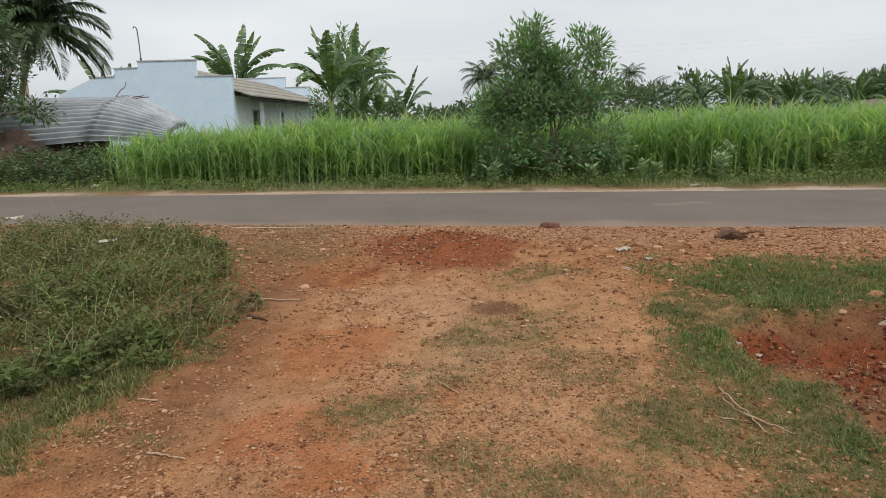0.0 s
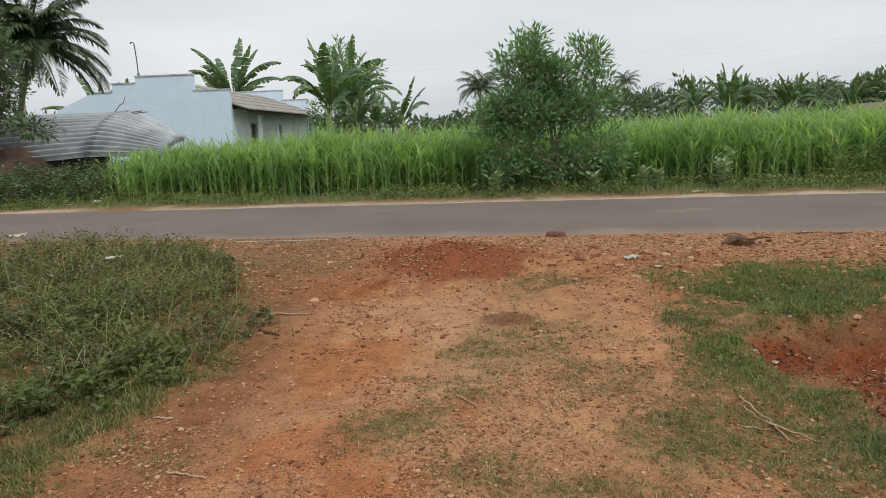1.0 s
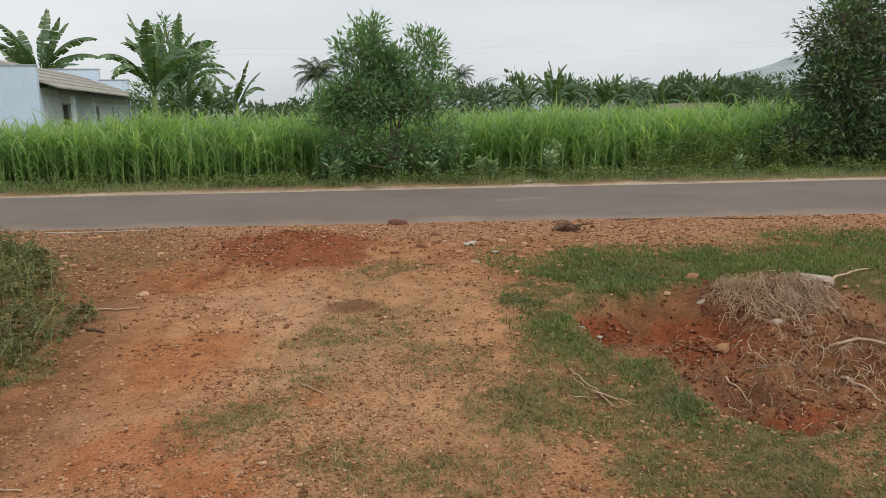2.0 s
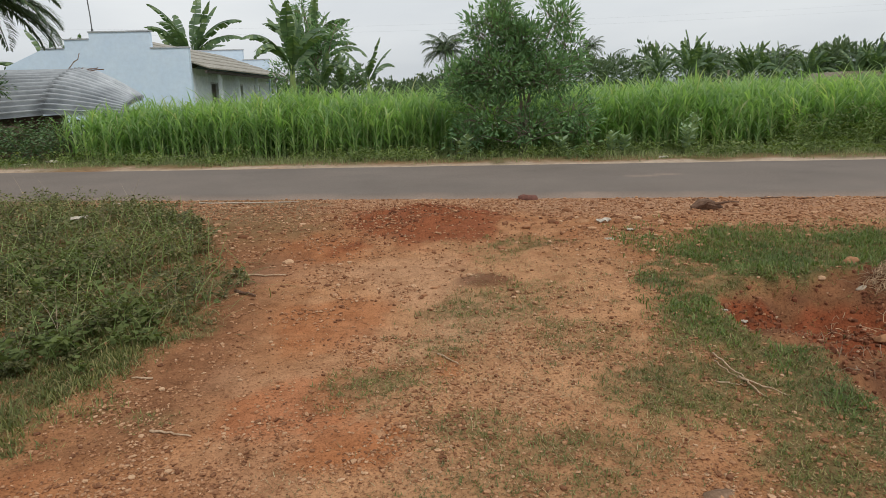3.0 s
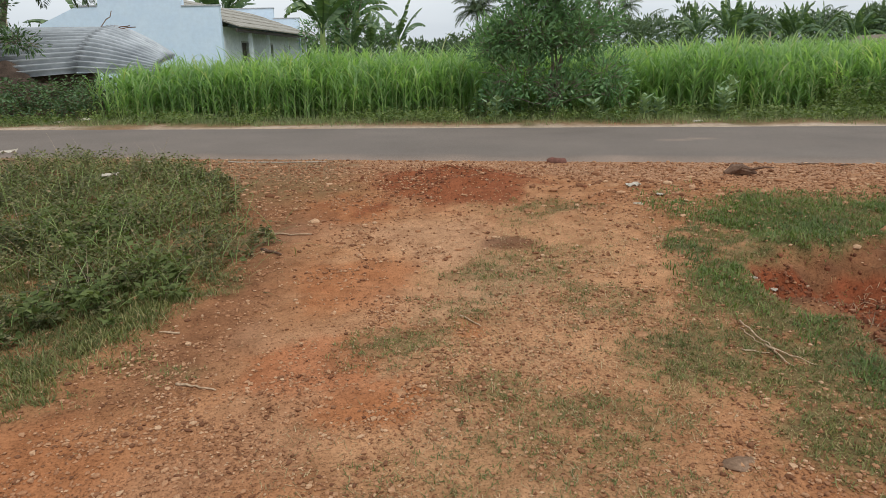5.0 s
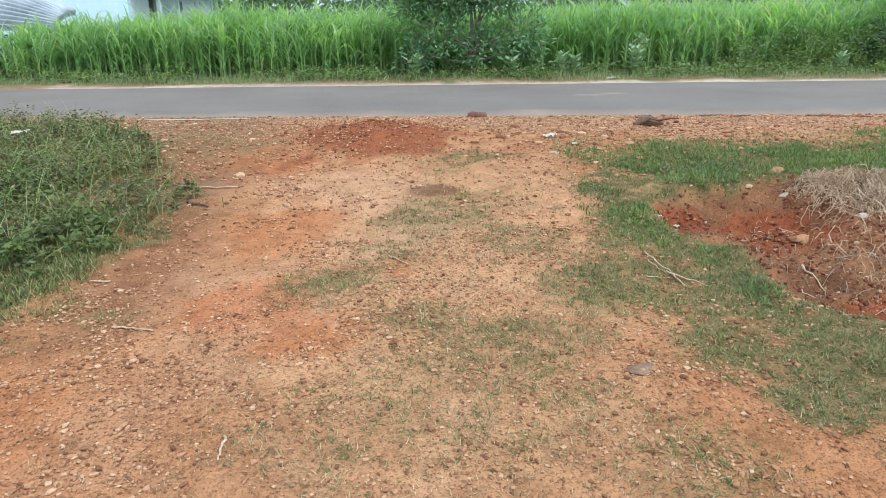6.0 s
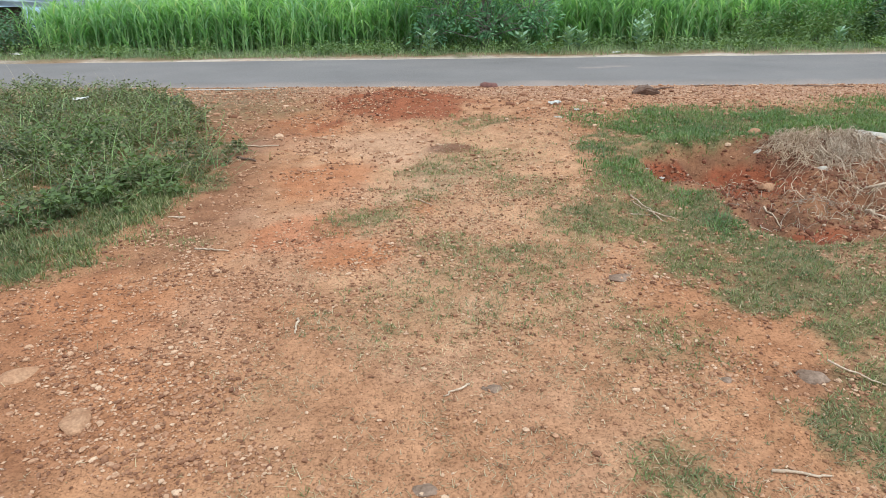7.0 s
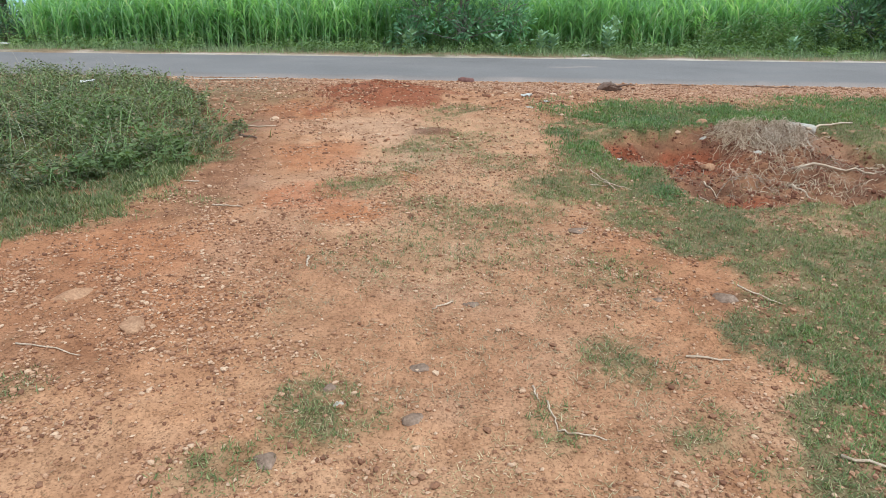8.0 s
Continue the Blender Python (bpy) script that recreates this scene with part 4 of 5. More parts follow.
def tin_sheet(x0, x1, eave0, eave1, ridge0, ridge1, skew=0.0):
    """Arched corrugated sheet; the ridges run along x, the arch falls towards the road."""
    nu, nv = 12, 260
    u, v = np.meshgrid(np.linspace(0, 1, nu), np.linspace(0, 1, nv))
    th = v * radians(66)
    eave, crest = eave0 + (eave1 - eave0) * u, ridge0 + (ridge1 - ridge0) * u ** 1.4
    yy = 2.7 * (1 - np.sin(th) / np.sin(radians(66))) - 1.15
    zz = crest - (crest - eave) * (1 - np.cos(th)) / (1 - np.cos(radians(66)))
    wave = 0.075 * np.sin(v * 2 * np.pi * 15)
    zz, yy = zz + wave * np.cos(th), yy - wave * np.sin(th)
    xx = x0 + (x1 - x0) * u - skew * (1 - v) * u
    top = np.stack([xx, yy, zz], 2).reshape(-1, 3)
    low = top - np.array([0, 0, 0.008])
    i = np.arange(nu * nv).reshape(nv, nu)
    f = np.stack([i[:-1, :-1], i[:-1, 1:], i[1:, 1:], i[1:, :-1]], 2).reshape(-1, 4)
    rim = []
    for line in (i[0], i[-1], i[:, 0], i[:, -1]):
        rim.append(np.stack([line[:-1], line[1:], line[1:] + nu * nv, line[:-1] + nu * nv], 1))
    return np.concatenate([top, low]), np.concatenate([f, f[:, ::-1] + nu * nv] + rim)


part("roof_sheet", *tin_sheet(-2.2, 0.62, 0.72, 0.90, 2.0, 1.98), M_TIN, shed, "grey corrugated tin sheet", True)
V, F = tin_sheet(0.55, 2.55, 0.88, 0.80, 1.99, 1.22, 0.5)
V[:, 2] += 0.035
part("roof_sheet", V, F, M_TIN, shed, "grey corrugated tin sheet", True)
part("mud_wall", *box(-1.9, 0.9, -0.75, -0.5, -0.1, 0.88), M_MUD, shed, "crumbling brown mud wall")
part("mud_wall", *box(1.7, 1.9, -0.4, 1.4, -0.1, 0.95), M_MUD, shed)
for px, py, h in ((-1.7, -0.9, 0.80), (0.6, -0.9, 0.80), (1.95, -0.7, 0.80), (-1.7, 1.3, 1.9)):
    part("post", *tube([(px, py, -0.1), (px + 0.02, py, h * 0.5), (px, py, h)], [0.05, 0.045, 0.04], 7), M_DARKSTICK, shed)
rg = np.random.default_rng(81)
for k in range(9):
    a = np.array((0.1 + 0.6 * rg.random(), 1.0 + 0.4 * rg.random(), 1.98 + 0.04 * rg.random()))
    b = a + np.array((0.4 * rg.normal(), 0.25 * rg.normal(), 0.03 + (0.40 * (k < 1))))
    part("branch", *tubes(np.array([bent(a, b, 0.02, 5, 0.02, rg)]), np.full((1, 5), 0.013), 4), M_DARKSTICK, shed, "loose dark branch lying on the roof")

# brown bank of earth under the tree, beside the shed
ex_, ey_ = np.meshgrid(np.linspace(-14.0, -7.9, 90), np.linspace(15.6, 18.2, 40))
ez_ = (1.25 * step(-7.9, -10.6, ex_) ** 0.7 * step(15.6, 16.9, ey_) * (0.55 + 0.9 * fbm(ex_ * 1.4, ey_ * 1.4, 4)) + 0.10 * (fbm(ex_ * 6, ey_ * 6, 3) - 0.5)) * step(18.2, 17.6, ey_) - 0.06
ei_ = np.arange(ex_.size).reshape(ex_.shape)
tagged(new("earth_bank", mesh_np("earth_bank", np.stack([ex_, ey_, ez_], 2).reshape(-1, 3), np.stack([ei_[:-1, :-1], ei_[:-1, 1:], ei_[1:, 1:], ei_[1:, :-1]], 2).reshape(-1, 4), M_MUD, True)),
       "dark brown bank of earth beside the tin shed", "bank", kind="structure")

# far low roof and post behind the field
hut = holder("far_hut", (31.0, 47.0, 0.0), "low distant hut with a thatched roof", "hut")
part("wall", *box(-1.8, 1.8, 0, 3, -0.1, 1.6), M_MUD, hut)
part("roof", *prism([(-2.2, 1.40), (2.2, 1.40), (1.1, 2.05), (-1.2, 2.05)], -0.4, 3.4), M_BARK, hut, "brown thatch")
fp = holder("field_post", (18.6, 40.0, 0.0), "pale post standing in the crop", "post")
part("shaft", *tube([(0, 0, -0.1), (0, 0, 1.0), (0.02, 0, 2.15)], [0.06, 0.06, 0.055], 6), M_PALESTONE, fp)
# overhead wires on two posts
line = holder("power_line", (0, 46.0, 0.0), "thin overhead power line between two plain posts", "power line")
for px in (-27.0, 72.0):
    part("post", *tube([(px, 0, -0.2), (px, 0, 4.0), (px, 0, 7.8)], [0.14, 0.12, 0.09], 8), M_PALESTONE, line)
for dz, dy in ((0.0, 0.0), (0.4, 0.4)):
    q = np.linspace(0, 1, 24)
    C = np.stack([-27 + 99 * q, np.full(24, dy), 5.6 + 2.0 * q + dz - 1.7 * 4 * q * (1 - q) * (0.75 - 0.35 * q)], 1)
    part("wire", *tube(C, [0.0013] * 24, 4), M_METAL, line)


# ---------- grass, weeds and litter ----------
def scatter(rng, x0, x1, y0, y1, n, mask):
    x, y = x0 + (x1 - x0) * rng.random(n), y0 + (y1 - y0) * rng.random(n)
    k = rng.random(n) < mask(x, y)
    return x[k], y[k]


def grass_patch(name, label, area, n, mask, len0, len1, w, m, seed, lift=(0.5, 1.4), droop=(0.3, 1.3), clump=5, spread_r=0.012, seg=2):
    rng = np.random.default_rng(seed)
    x, y = scatter(rng, *area, n, mask)
    x, y = np.repeat(x, clump), np.repeat(y, clump)
    x, y = x + rng.normal(0, spread_r, len(x)), y + rng.normal(0, spread_r, len(x))
    k = len(x)
    P = np.stack([x, y, height(x, y) + 0.002], 1)
    V, F = blades(P, rng.random(k) * 6.283, len0 + (len1 - len0) * rng.random(k) ** 1.6, w * (0.7 + 0.6 * rng.random(k)),
                  lift[0] + (lift[1] - lift[0]) * rng.random(k), droop[0] + (droop[1] - droop[0]) * rng.random(k), seg)
    return tagged(new(name, mesh_np(name, V, F, m)), label, "grass", kind="stuff")


grass_patch("short_grass", "thin short grass creeping over the bare soil", (-4.4, 6.0, -1.6, 6.6), 235000, grass_mask, 0.010, 0.032, 0.0066, M_GRASS, 31, (0.1, 1.15), (0.0, 0.9), 5, 0.011, 1)
grass_patch("lush_grass", "lush green grass between the road and the dug pit", (1.1, 6.5, 2.2, 5.9), 30000, lush_mask, 0.014, 0.058, 0.0075, M_LUSH, 32, (0.2, 1.4), (0.3, 1.3), 5, 0.02)
grass_patch("lush_lawn", "thick low green grass beside the track", (0.85, 4.8, -2.0, 2.2), 42000,
            lambda x, y: step(0.0, 0.30, x - right_grass_edge(y) - 0.05 + 0.6 * (fbm(x * 3, y * 3, 3) - 0.5) + 0.4 * (fbm(x * 10, y * 10, 3) - 0.5)) * (0.15 + step(0.36, 0.55, fbm(x * 1.7 + 9, y * 1.7, 3))) * (0.3 + 0.9 * step(0.38, 0.55, fbm(x * 8 + 3, y * 8, 3))) * step(1.9, 0.9, y + 0.8 * fbm(x * 2, y * 2, 2)),
            0.012, 0.034, 0.0075, M_LUSH, 33, (0.1, 1.2), (0.2, 1.2), 4, 0.014, 1)
grass_patch("dry_grass", "dry straw-coloured grass bits over the track", (-2.4, 2.8, -1.2, 6.5), 105000,
            lambda x, y: (0.04 + 0.75 * tan_mask(x, y)) * (0.15 + step(0.40, 0.58, fbm(x * 8 + 60, y * 8, 3))) + 0.3 * grass_mask(x, y), 0.010, 0.036, 0.0046, M_STRAWBIT, 34, (0.0, 0.8), (0.0, 0.9), 2, 0.02, 1)
grass_patch("verge_grass", "low green grass and weeds along the far verge", (-10, 16, 9.0, 14.8), 17000,
            lambda x, y: step(0.40, 1.0, y - far_edge(x) + 0.9 * (fbm(x * 2, y * 2, 3) - 0.5)) * (0.35 + step(0.4, 0.6, fbm(x * 3 + 4, y * 3, 3))) * step(0.6, 0.0, y - crop_edge(x)), 0.04, 0.14, 0.011, M_VERGE, 35, (0.6, 1.5), (0.2, 1.2), 5, 0.03, 1)


def weeds(name, label, pts, hgt, per, leaf_len, leaf_w, m_leaf, seed, stem_m=M_STALK, spreadr=0.5, up=0.25):
    """Small leafy plants: a bent stem each, leaves all along it."""
    rng = np.random.default_rng(seed)
    x, y = pts
    n = len(x)
    z = height(x, y)
    ln = rng.normal(0, spreadr, (n, 2)) * hgt[:, None]
    q = np.linspace(0, 1, 5)
    C = np.stack([np.stack([x + ln[:, 0] * a ** 1.5, y + ln[:, 1] * a ** 1.5, z - 0.01 + hgt * a * (1 - 0.15 * a)], 1) for a in q], 1)
    sV, sF = tubes(C, np.tile(np.linspace(0.0035, 0.0012, 5), (n, 1)), 3)
    who = np.repeat(np.arange(n), per)
    k = len(who)
    a = 0.12 + 0.88 * rng.random(k)
    P = np.stack([x[who] + ln[who, 0] * a ** 1.5, y[who] + ln[who, 1] * a ** 1.5, z[who] + hgt[who] * a * (1 - 0.15 * a)], 1)
    th = rng.random(k) * 6.283
    off = (0.2 + rng.random(k)) * leaf_len * 0.8
    P += np.stack([np.cos(th) * off, np.sin(th) * off, 0.2 * off], 1)
    Dv = np.stack([np.cos(th), np.sin(th), up + 0.4 * rng.normal(size=k)], 1)
    sc = 0.6 + 0.7 * rng.random(k)
    lV, lF = leaves(P, Dv, rng.normal(0, 0.4, (k, 3)) + np.array([0, 0, 1.0]), leaf_len * sc, leaf_w * sc)
    ob = tagged(new(name, mesh_np(name, lV, lF, m_leaf)), label, "weeds", kind="stuff")
    st = new("stems", mesh_np("stems", sV, sF, stem_m))
    st.parent = ob
    return ob


def bush_front(x):
    return np.interp(x, [-4.5, -2.8, -2.3, -1.9, -1.55, -1.3], [2.25, 2.40, 2.70, 3.0, 3.35, 3.8])


def bush_side(y):
    return np.interp(y, [3.0, 3.3, 3.55, 4.08, 4.7, 5.67, 6.6, 7.2], [-1.75, -1.58, -1.46, -1.30, -1.34, -1.62, -2.2, -3.0])


def bush_mask(x, y):
    n = fbm(x * 1.8 + 12, y * 1.8 + 5, 3)
    return step(0.12, -0.40, x - bush_side(y) + 0.6 * (n - 0.5)) * step(-0.05, 0.35, y - bush_front(x) + 0.5 * (n - 0.5)) * step(-0.55, -0.9, y - near_edge(x))


rg = np.random.default_rng(41)
bx, by = scatter(rg, -6.5, -1.2, 2.2, 8.0, 4600, lambda x, y: bush_mask(x, y) * (0.14 + 0.95 * step(0.38, 0.58, fbm(x * 3.2 + 7, y * 3.2, 3))))
inner = np.clip((bush_side(by) - bx) / 0.5 + 0.1, 0, 1) * np.clip((by - bush_front(bx)) / 1.5 + 0.15, 0, 1)
bh = (0.06 + 0.225 * inner) * (0.45 + 1.1 * fbm(bx * 2.0, by * 2.0, 3)) * (0.6 + 0.8 * rg.random(len(bx)) ** 1.5) * (1 - 0.30 * step(4.8, 6.6, by + 0.15 * bx + 0.5))
weeds("weed_thicket", "knee-high thicket of dull green weeds beside the track", (bx, by), bh, 40, 0.027, 0.017, M_WEED, 42)
fx, fy = scatter(rg, -3.6, -1.35, 2.8, 4.8, 640, lambda x, y: bush_mask(x, y) * step(0.5, 0.58, fbm(x * 2.2, y * 2.2 + 40, 2)) + 0.4 * bell(x, y, -1.75, 3.6, 0.25, 0.25))
weeds("broadleaf_weeds", "fresh green broad-leaved weeds at the thicket's edge", (fx, fy), (0.10 + 0.16 * rg.random(len(fx))) * np.clip(0.5 + 1.0 * (fy - bush_front(fx)), 0.5, 1.3), 14, 0.040, 0.032, M_FRESH, 43)
qx, qy = scatter(rg, -5.5, -1.2, 3.4, 7.0, 420, lambda x, y: bush_mask(x, y) * 0.9)
weeds("tall_weeds", "thin taller weed stems rising out of the thicket", (qx, qy), (0.24 + 0.20 * rg.random(len(qx))) * (1 - 0.3 * step(5.0, 6.6, qy)) * np.clip(0.45 + 0.6 * (qy - bush_front(qx)), 0.4, 1), 22, 0.024, 0.013, M_WEED, 47, M_STALK, 0.25)
sx, sy = scatter(rg, -5.0, -1.25, 3.4, 7.2, 230, lambda x, y: bush_mask(x, y) * 0.8)
k = len(sx)
V, F = blades(np.stack([sx, sy, height(sx, sy)], 1), rg.random(k) * 6.283, 0.20 + 0.30 * rg.random(k), np.full(k, 0.003), 0.9 + 0.6 * rg.random(k), 0.2 + 1.2 * rg.random(k), 5)
tagged(new("dry_stems", mesh_np("dry_stems", V, F, M_STRAW)), "dry straw-coloured stems poking out of the thicket", "dry grass", kind="stuff")
k = 160
ex, ey = -1.42 + 0.16 * rg.normal(size=k), 4.25 + 0.35 * rg.normal(size=k)
V, F = blades(np.stack([ex, ey, height(ex, ey) + 0.02], 1), rg.normal(-0.3, 1.0, k), 0.12 + 0.16 * rg.random(k), np.full(k, 0.006), 0.2 + 0.5 * rg.random(k), 0.3 + 0.6 * rg.random(k), 4)
tagged(new("trailing_grass", mesh_np("trailing_grass", V, F, M_GRASS)), "long pale grass blades trailing from the thicket", "grass", kind="stuff")

# far verge weeds, shrubs by the shed
vx, vy = scatter(rg, -9, 14, 10.5, 14.8, 4600, lambda x, y: step(0.8, 1.1, y - far_edge(x)) * step(0.5, 0.0, y - crop_edge(x)) * step(0.35, 0.6, fbm(x * 1.5 + 2, y * 1.5, 3)))
weeds("verge_weeds", "leafy low weeds at the foot of the crop", (vx, vy), 0.10 + 0.22 * rg.random(len(vx)) ** 2, 12, 0.055, 0.040, M_LUSH, 44)
ux, uy = scatter(rg, -14, -7.2, 13.6, 17.2, 1300, lambda x, y: 0.3 + 0.7 * step(0.35, 0.6, fbm(x * 1.2, y * 1.2 + 9, 3)))
weeds("dark_undergrowth", "dark tangled undergrowth in front of the shed", (ux, uy), 0.35 + 0.65 * rg.random(len(ux)), 26, 0.075, 0.045, M_MANGO, 45, M_DARKSTICK)
tx, ty = scatter(rg, 6.8, 12.5, 11.4, 14.0, 420, lambda x, y: np.full(len(x), 0.8))
weeds("field_edge_brush", "brushy weeds where the crop meets the tree", (tx, ty), 0.35 + 0.55 * rg.random(len(tx)), 34, 0.09, 0.030, M_LUSH, 46)


def milkweed(at, h, seed):
    rng = np.random.default_rng(seed)
    root = holder("milkweed_plant", at, "pale grey-green broad-leaved roadside plant", "plant", "milkweed plants")
    st, P, Dv = [], [], []
    for k in range(4 if h > 0.5 else 3):
        a, o = rng.random() * 6.283, 0.3 * h * rng.random()
        top = (math.cos(a) * o, math.sin(a) * o, h * (0.7 + 0.3 * rng.random()))
        st.append(tube(bent((0, 0, -0.02), top, -0.02, 5), np.linspace(0.012, 0.006, 5), 5))
        for q in np.linspace(0.25, 1.0, 6):
            for sgn in (0, math.pi):
                b = a + q * 9 + sgn
                P.append((top[0] * q, top[1] * q, top[2] * q))
                Dv.append((math.cos(b), math.sin(b), 0.55 + 0.3 * q))
    part("stem", *join(st), M_STALK, root)
    n = len(P)
    part("foliage", *leaves(np.array(P), np.array(Dv), np.tile([0, 0, 1.0], (n, 1)), 0.12 + 0.06 * rng.random(n), 0.075 + 0.03 * rng.random(n)), M_GREYLEAF, root)
    return root


for at, h, sd in (((0.88, 11.75, 0), 0.42, 1), ((3.30, 11.45, 0), 0.36, 2), ((3.55, 11.5, 0), 0.32, 3), ((4.78, 11.75, 0), 0.62, 4), ((4.6, 11.5, 0), 0.5, 5), ((2.55, 11.7, 0), 0.3, 6), ((8.3, 11.3, 0), 0.28, 7)):
    milkweed((at[0], at[1], float(height(np.array(at[0]), np.array(at[1])))), h, sd)


# ---------- stones, gravel, sticks ----------
def gravel():
    rng = np.random.default_rng(51)

    def thick(x, y):
        s = y - near_edge(x)
        n, q = fbm(x * 1.6 + 90, y * 1.6 + 4, 3), fbm(x * 6 + 20, y * 6 + 44, 3)
        g = 0.10 + 0.75 * step(0.40, 0.60, n) * (0.25 + step(0.40, 0.58, q)) + 0.25 * step(0.45, 0.6, q)
        g = np.maximum(g, 0.95 * step(-2.0, -1.0, s + 0.8 * (n - 0.5)))
        g = np.maximum(g, 0.9 * step(0.25, 0.7, bell(x, y, -0.95, 1.35, 0.45, 0.6) + 0.8 * (n - 0.5) + 0.4 * (q - 0.5)))
        g = np.maximum(g, 0.9 * step(0.25, 0.7, bell(x, y, 0.15, 2.5, 0.55, 0.5) + 0.8 * (n - 0.5) + 0.4 * (q - 0.5)))
        g = np.maximum(g, 0.95 * step(0.25, 0.7, bell(x, y, 0.45, 3.5, 0.35, 0.8) + 0.7 * (n - 0.5) + 0.5 * (q - 0.5)))
        return np.clip(g, 0, 1) * (1 - 0.75 * grass_mask(x, y)) * (1 - 0.35 * tan_mask(x, y)) * (1 - 0.8 * pit_mask(x, y)) * step(-0.02, -0.1, s)

    def lot(area, n, r0, lo, hi, base):
        x, y = scatter(rng, *area, n, thick)
        k = len(x)
        r = np.clip(r0 * np.exp(0.5 * rng.normal(size=k)), lo, hi)
        V0, F0 = base
        sc = r[:, None] * (0.7 + 0.6 * rng.random((k, 3))) * np.array([1.3, 1.0, 0.75])
        a = rng.random(k) * 6.283
        V = V0[None] * (0.75 + 0.5 * rng.random((k, len(V0), 1))) * sc[:, None, :]
        ca, sa = np.cos(a)[:, None], np.sin(a)[:, None]
        X = V[:, :, 0] * ca - V[:, :, 1] * sa + x[:, None]
        Y = V[:, :, 0] * sa + V[:, :, 1] * ca + y[:, None]
        Z = V[:, :, 2] + (height(x, y) + r * 0.38)[:, None]
        return np.stack([X, Y, Z], 2).reshape(-1, 3), (F0[None] + (np.arange(k) * len(V0))[:, None, None]).reshape(-1, 3)

    octa = (np.array([(1, 0, 0), (-1, 0, 0), (0, 1, 0), (0, -1, 0), (0, 0, 1), (0, 0, -1)], float),
            np.array([(0, 2, 4), (2, 1, 4), (1, 3, 4), (3, 0, 4), (2, 0, 5), (1, 2, 5), (3, 1, 5), (0, 3, 5)]))
    return join([lot((-3.0, 2.6, -0.9, 3.4), 120000, 0.0042, 0.0026, 0.0075, octa), lot((-3.0, 2.6, -0.9, 3.4), 34000, 0.0055, 0.004, 0.0105, ICO1),
                 lot((-4.2, 6.0, 3.4, 8.0), 68000, 0.0058, 0.003, 0.010, octa), lot((-4.2, 6.0, 3.4, 8.0), 10500, 0.0085, 0.005, 0.016, ICO1)])


def rubble():
    """Broken stones and lumps on the shoulder of the road."""
    rng = np.random.default_rng(57)
    xa, ya = scatter(rng, -4.2, 6.4, 4.3, 7.6, 3000, lambda x, y: (0.06 + 0.85 * step(0.2, 0.7, np.maximum(bell(x, y, 2.0, 5.5, 1.4, 0.6), 0.6 * bell(x, y, -1.7, 5.9, 0.9, 0.7)) + 0.6 * (fbm(x * 3, y * 3, 3) - 0.5))) * step(-0.15, -0.4, y - near_edge(x)))
    n = len(xa)
    r = np.clip(0.0135 * np.exp(0.55 * rng.normal(size=n)), 0.008, 0.030)
    V0, F0 = ICO1
    V = V0[None] * (0.72 + 0.5 * rng.random((n, len(V0), 1))) * (r[:, None] * (0.7 + 0.7 * rng.random((n, 3))) * np.array([1.35, 1.1, 0.6]))[:, None, :]
    V = V + np.stack([xa, ya, height(xa, ya) + r * 0.25], 1)[:, None, :]
    return V.reshape(-1, 3), (F0[None] + (np.arange(n) * len(V0))[:, None, None]).reshape(-1, 3)


tagged(new("road_rubble", mesh_np("road_rubble", *rubble(), M_PEBBLE)), "broken reddish and pale stones on the shoulder of the road", "rubble", kind="stuff")
tagged(new("loose_gravel", mesh_np("loose_gravel", *gravel(), M_PEBBLE)), "small reddish brown stones strewn over the track", "gravel", kind="stuff")


def stone(at, size, turn, m, seed, label, name="stone", blocky=0.0):
    rng = np.random.default_rng(seed)
    V, F = ICO3
    P = V.copy()
    if blocky:
        P = np.sign(P) * np.abs(P) ** (1 - blocky)
    k = rng.random((11, 3)) * 2 - 1
    for v in k:
        v /= np.linalg.norm(v)
        d = P @ v
        P = P - np.clip(d - (0.52 + 0.28 * rng.random()), 0, 1)[:, None] * v * 0.95
    P = P * (1 + 0.28 * (fbm(P[:, 0] * 2 + seed, P[:, 1] * 2 + P[:, 2] * 3, 3) - 0.5))[:, None]
    P = P * np.array(size) / 2
    ob = new(name, mesh_np(name, P, F, m, True))
    x, y = at[0], at[1]
    ob.matrix_world = pose(x, y, float(height(np.array(x), np.array(y))) - size[2] * 0.14 + (at[2] if len(at) > 2 else 0), 0, 0, turn)
    return tagged(ob, label, "stone", "loose stones")


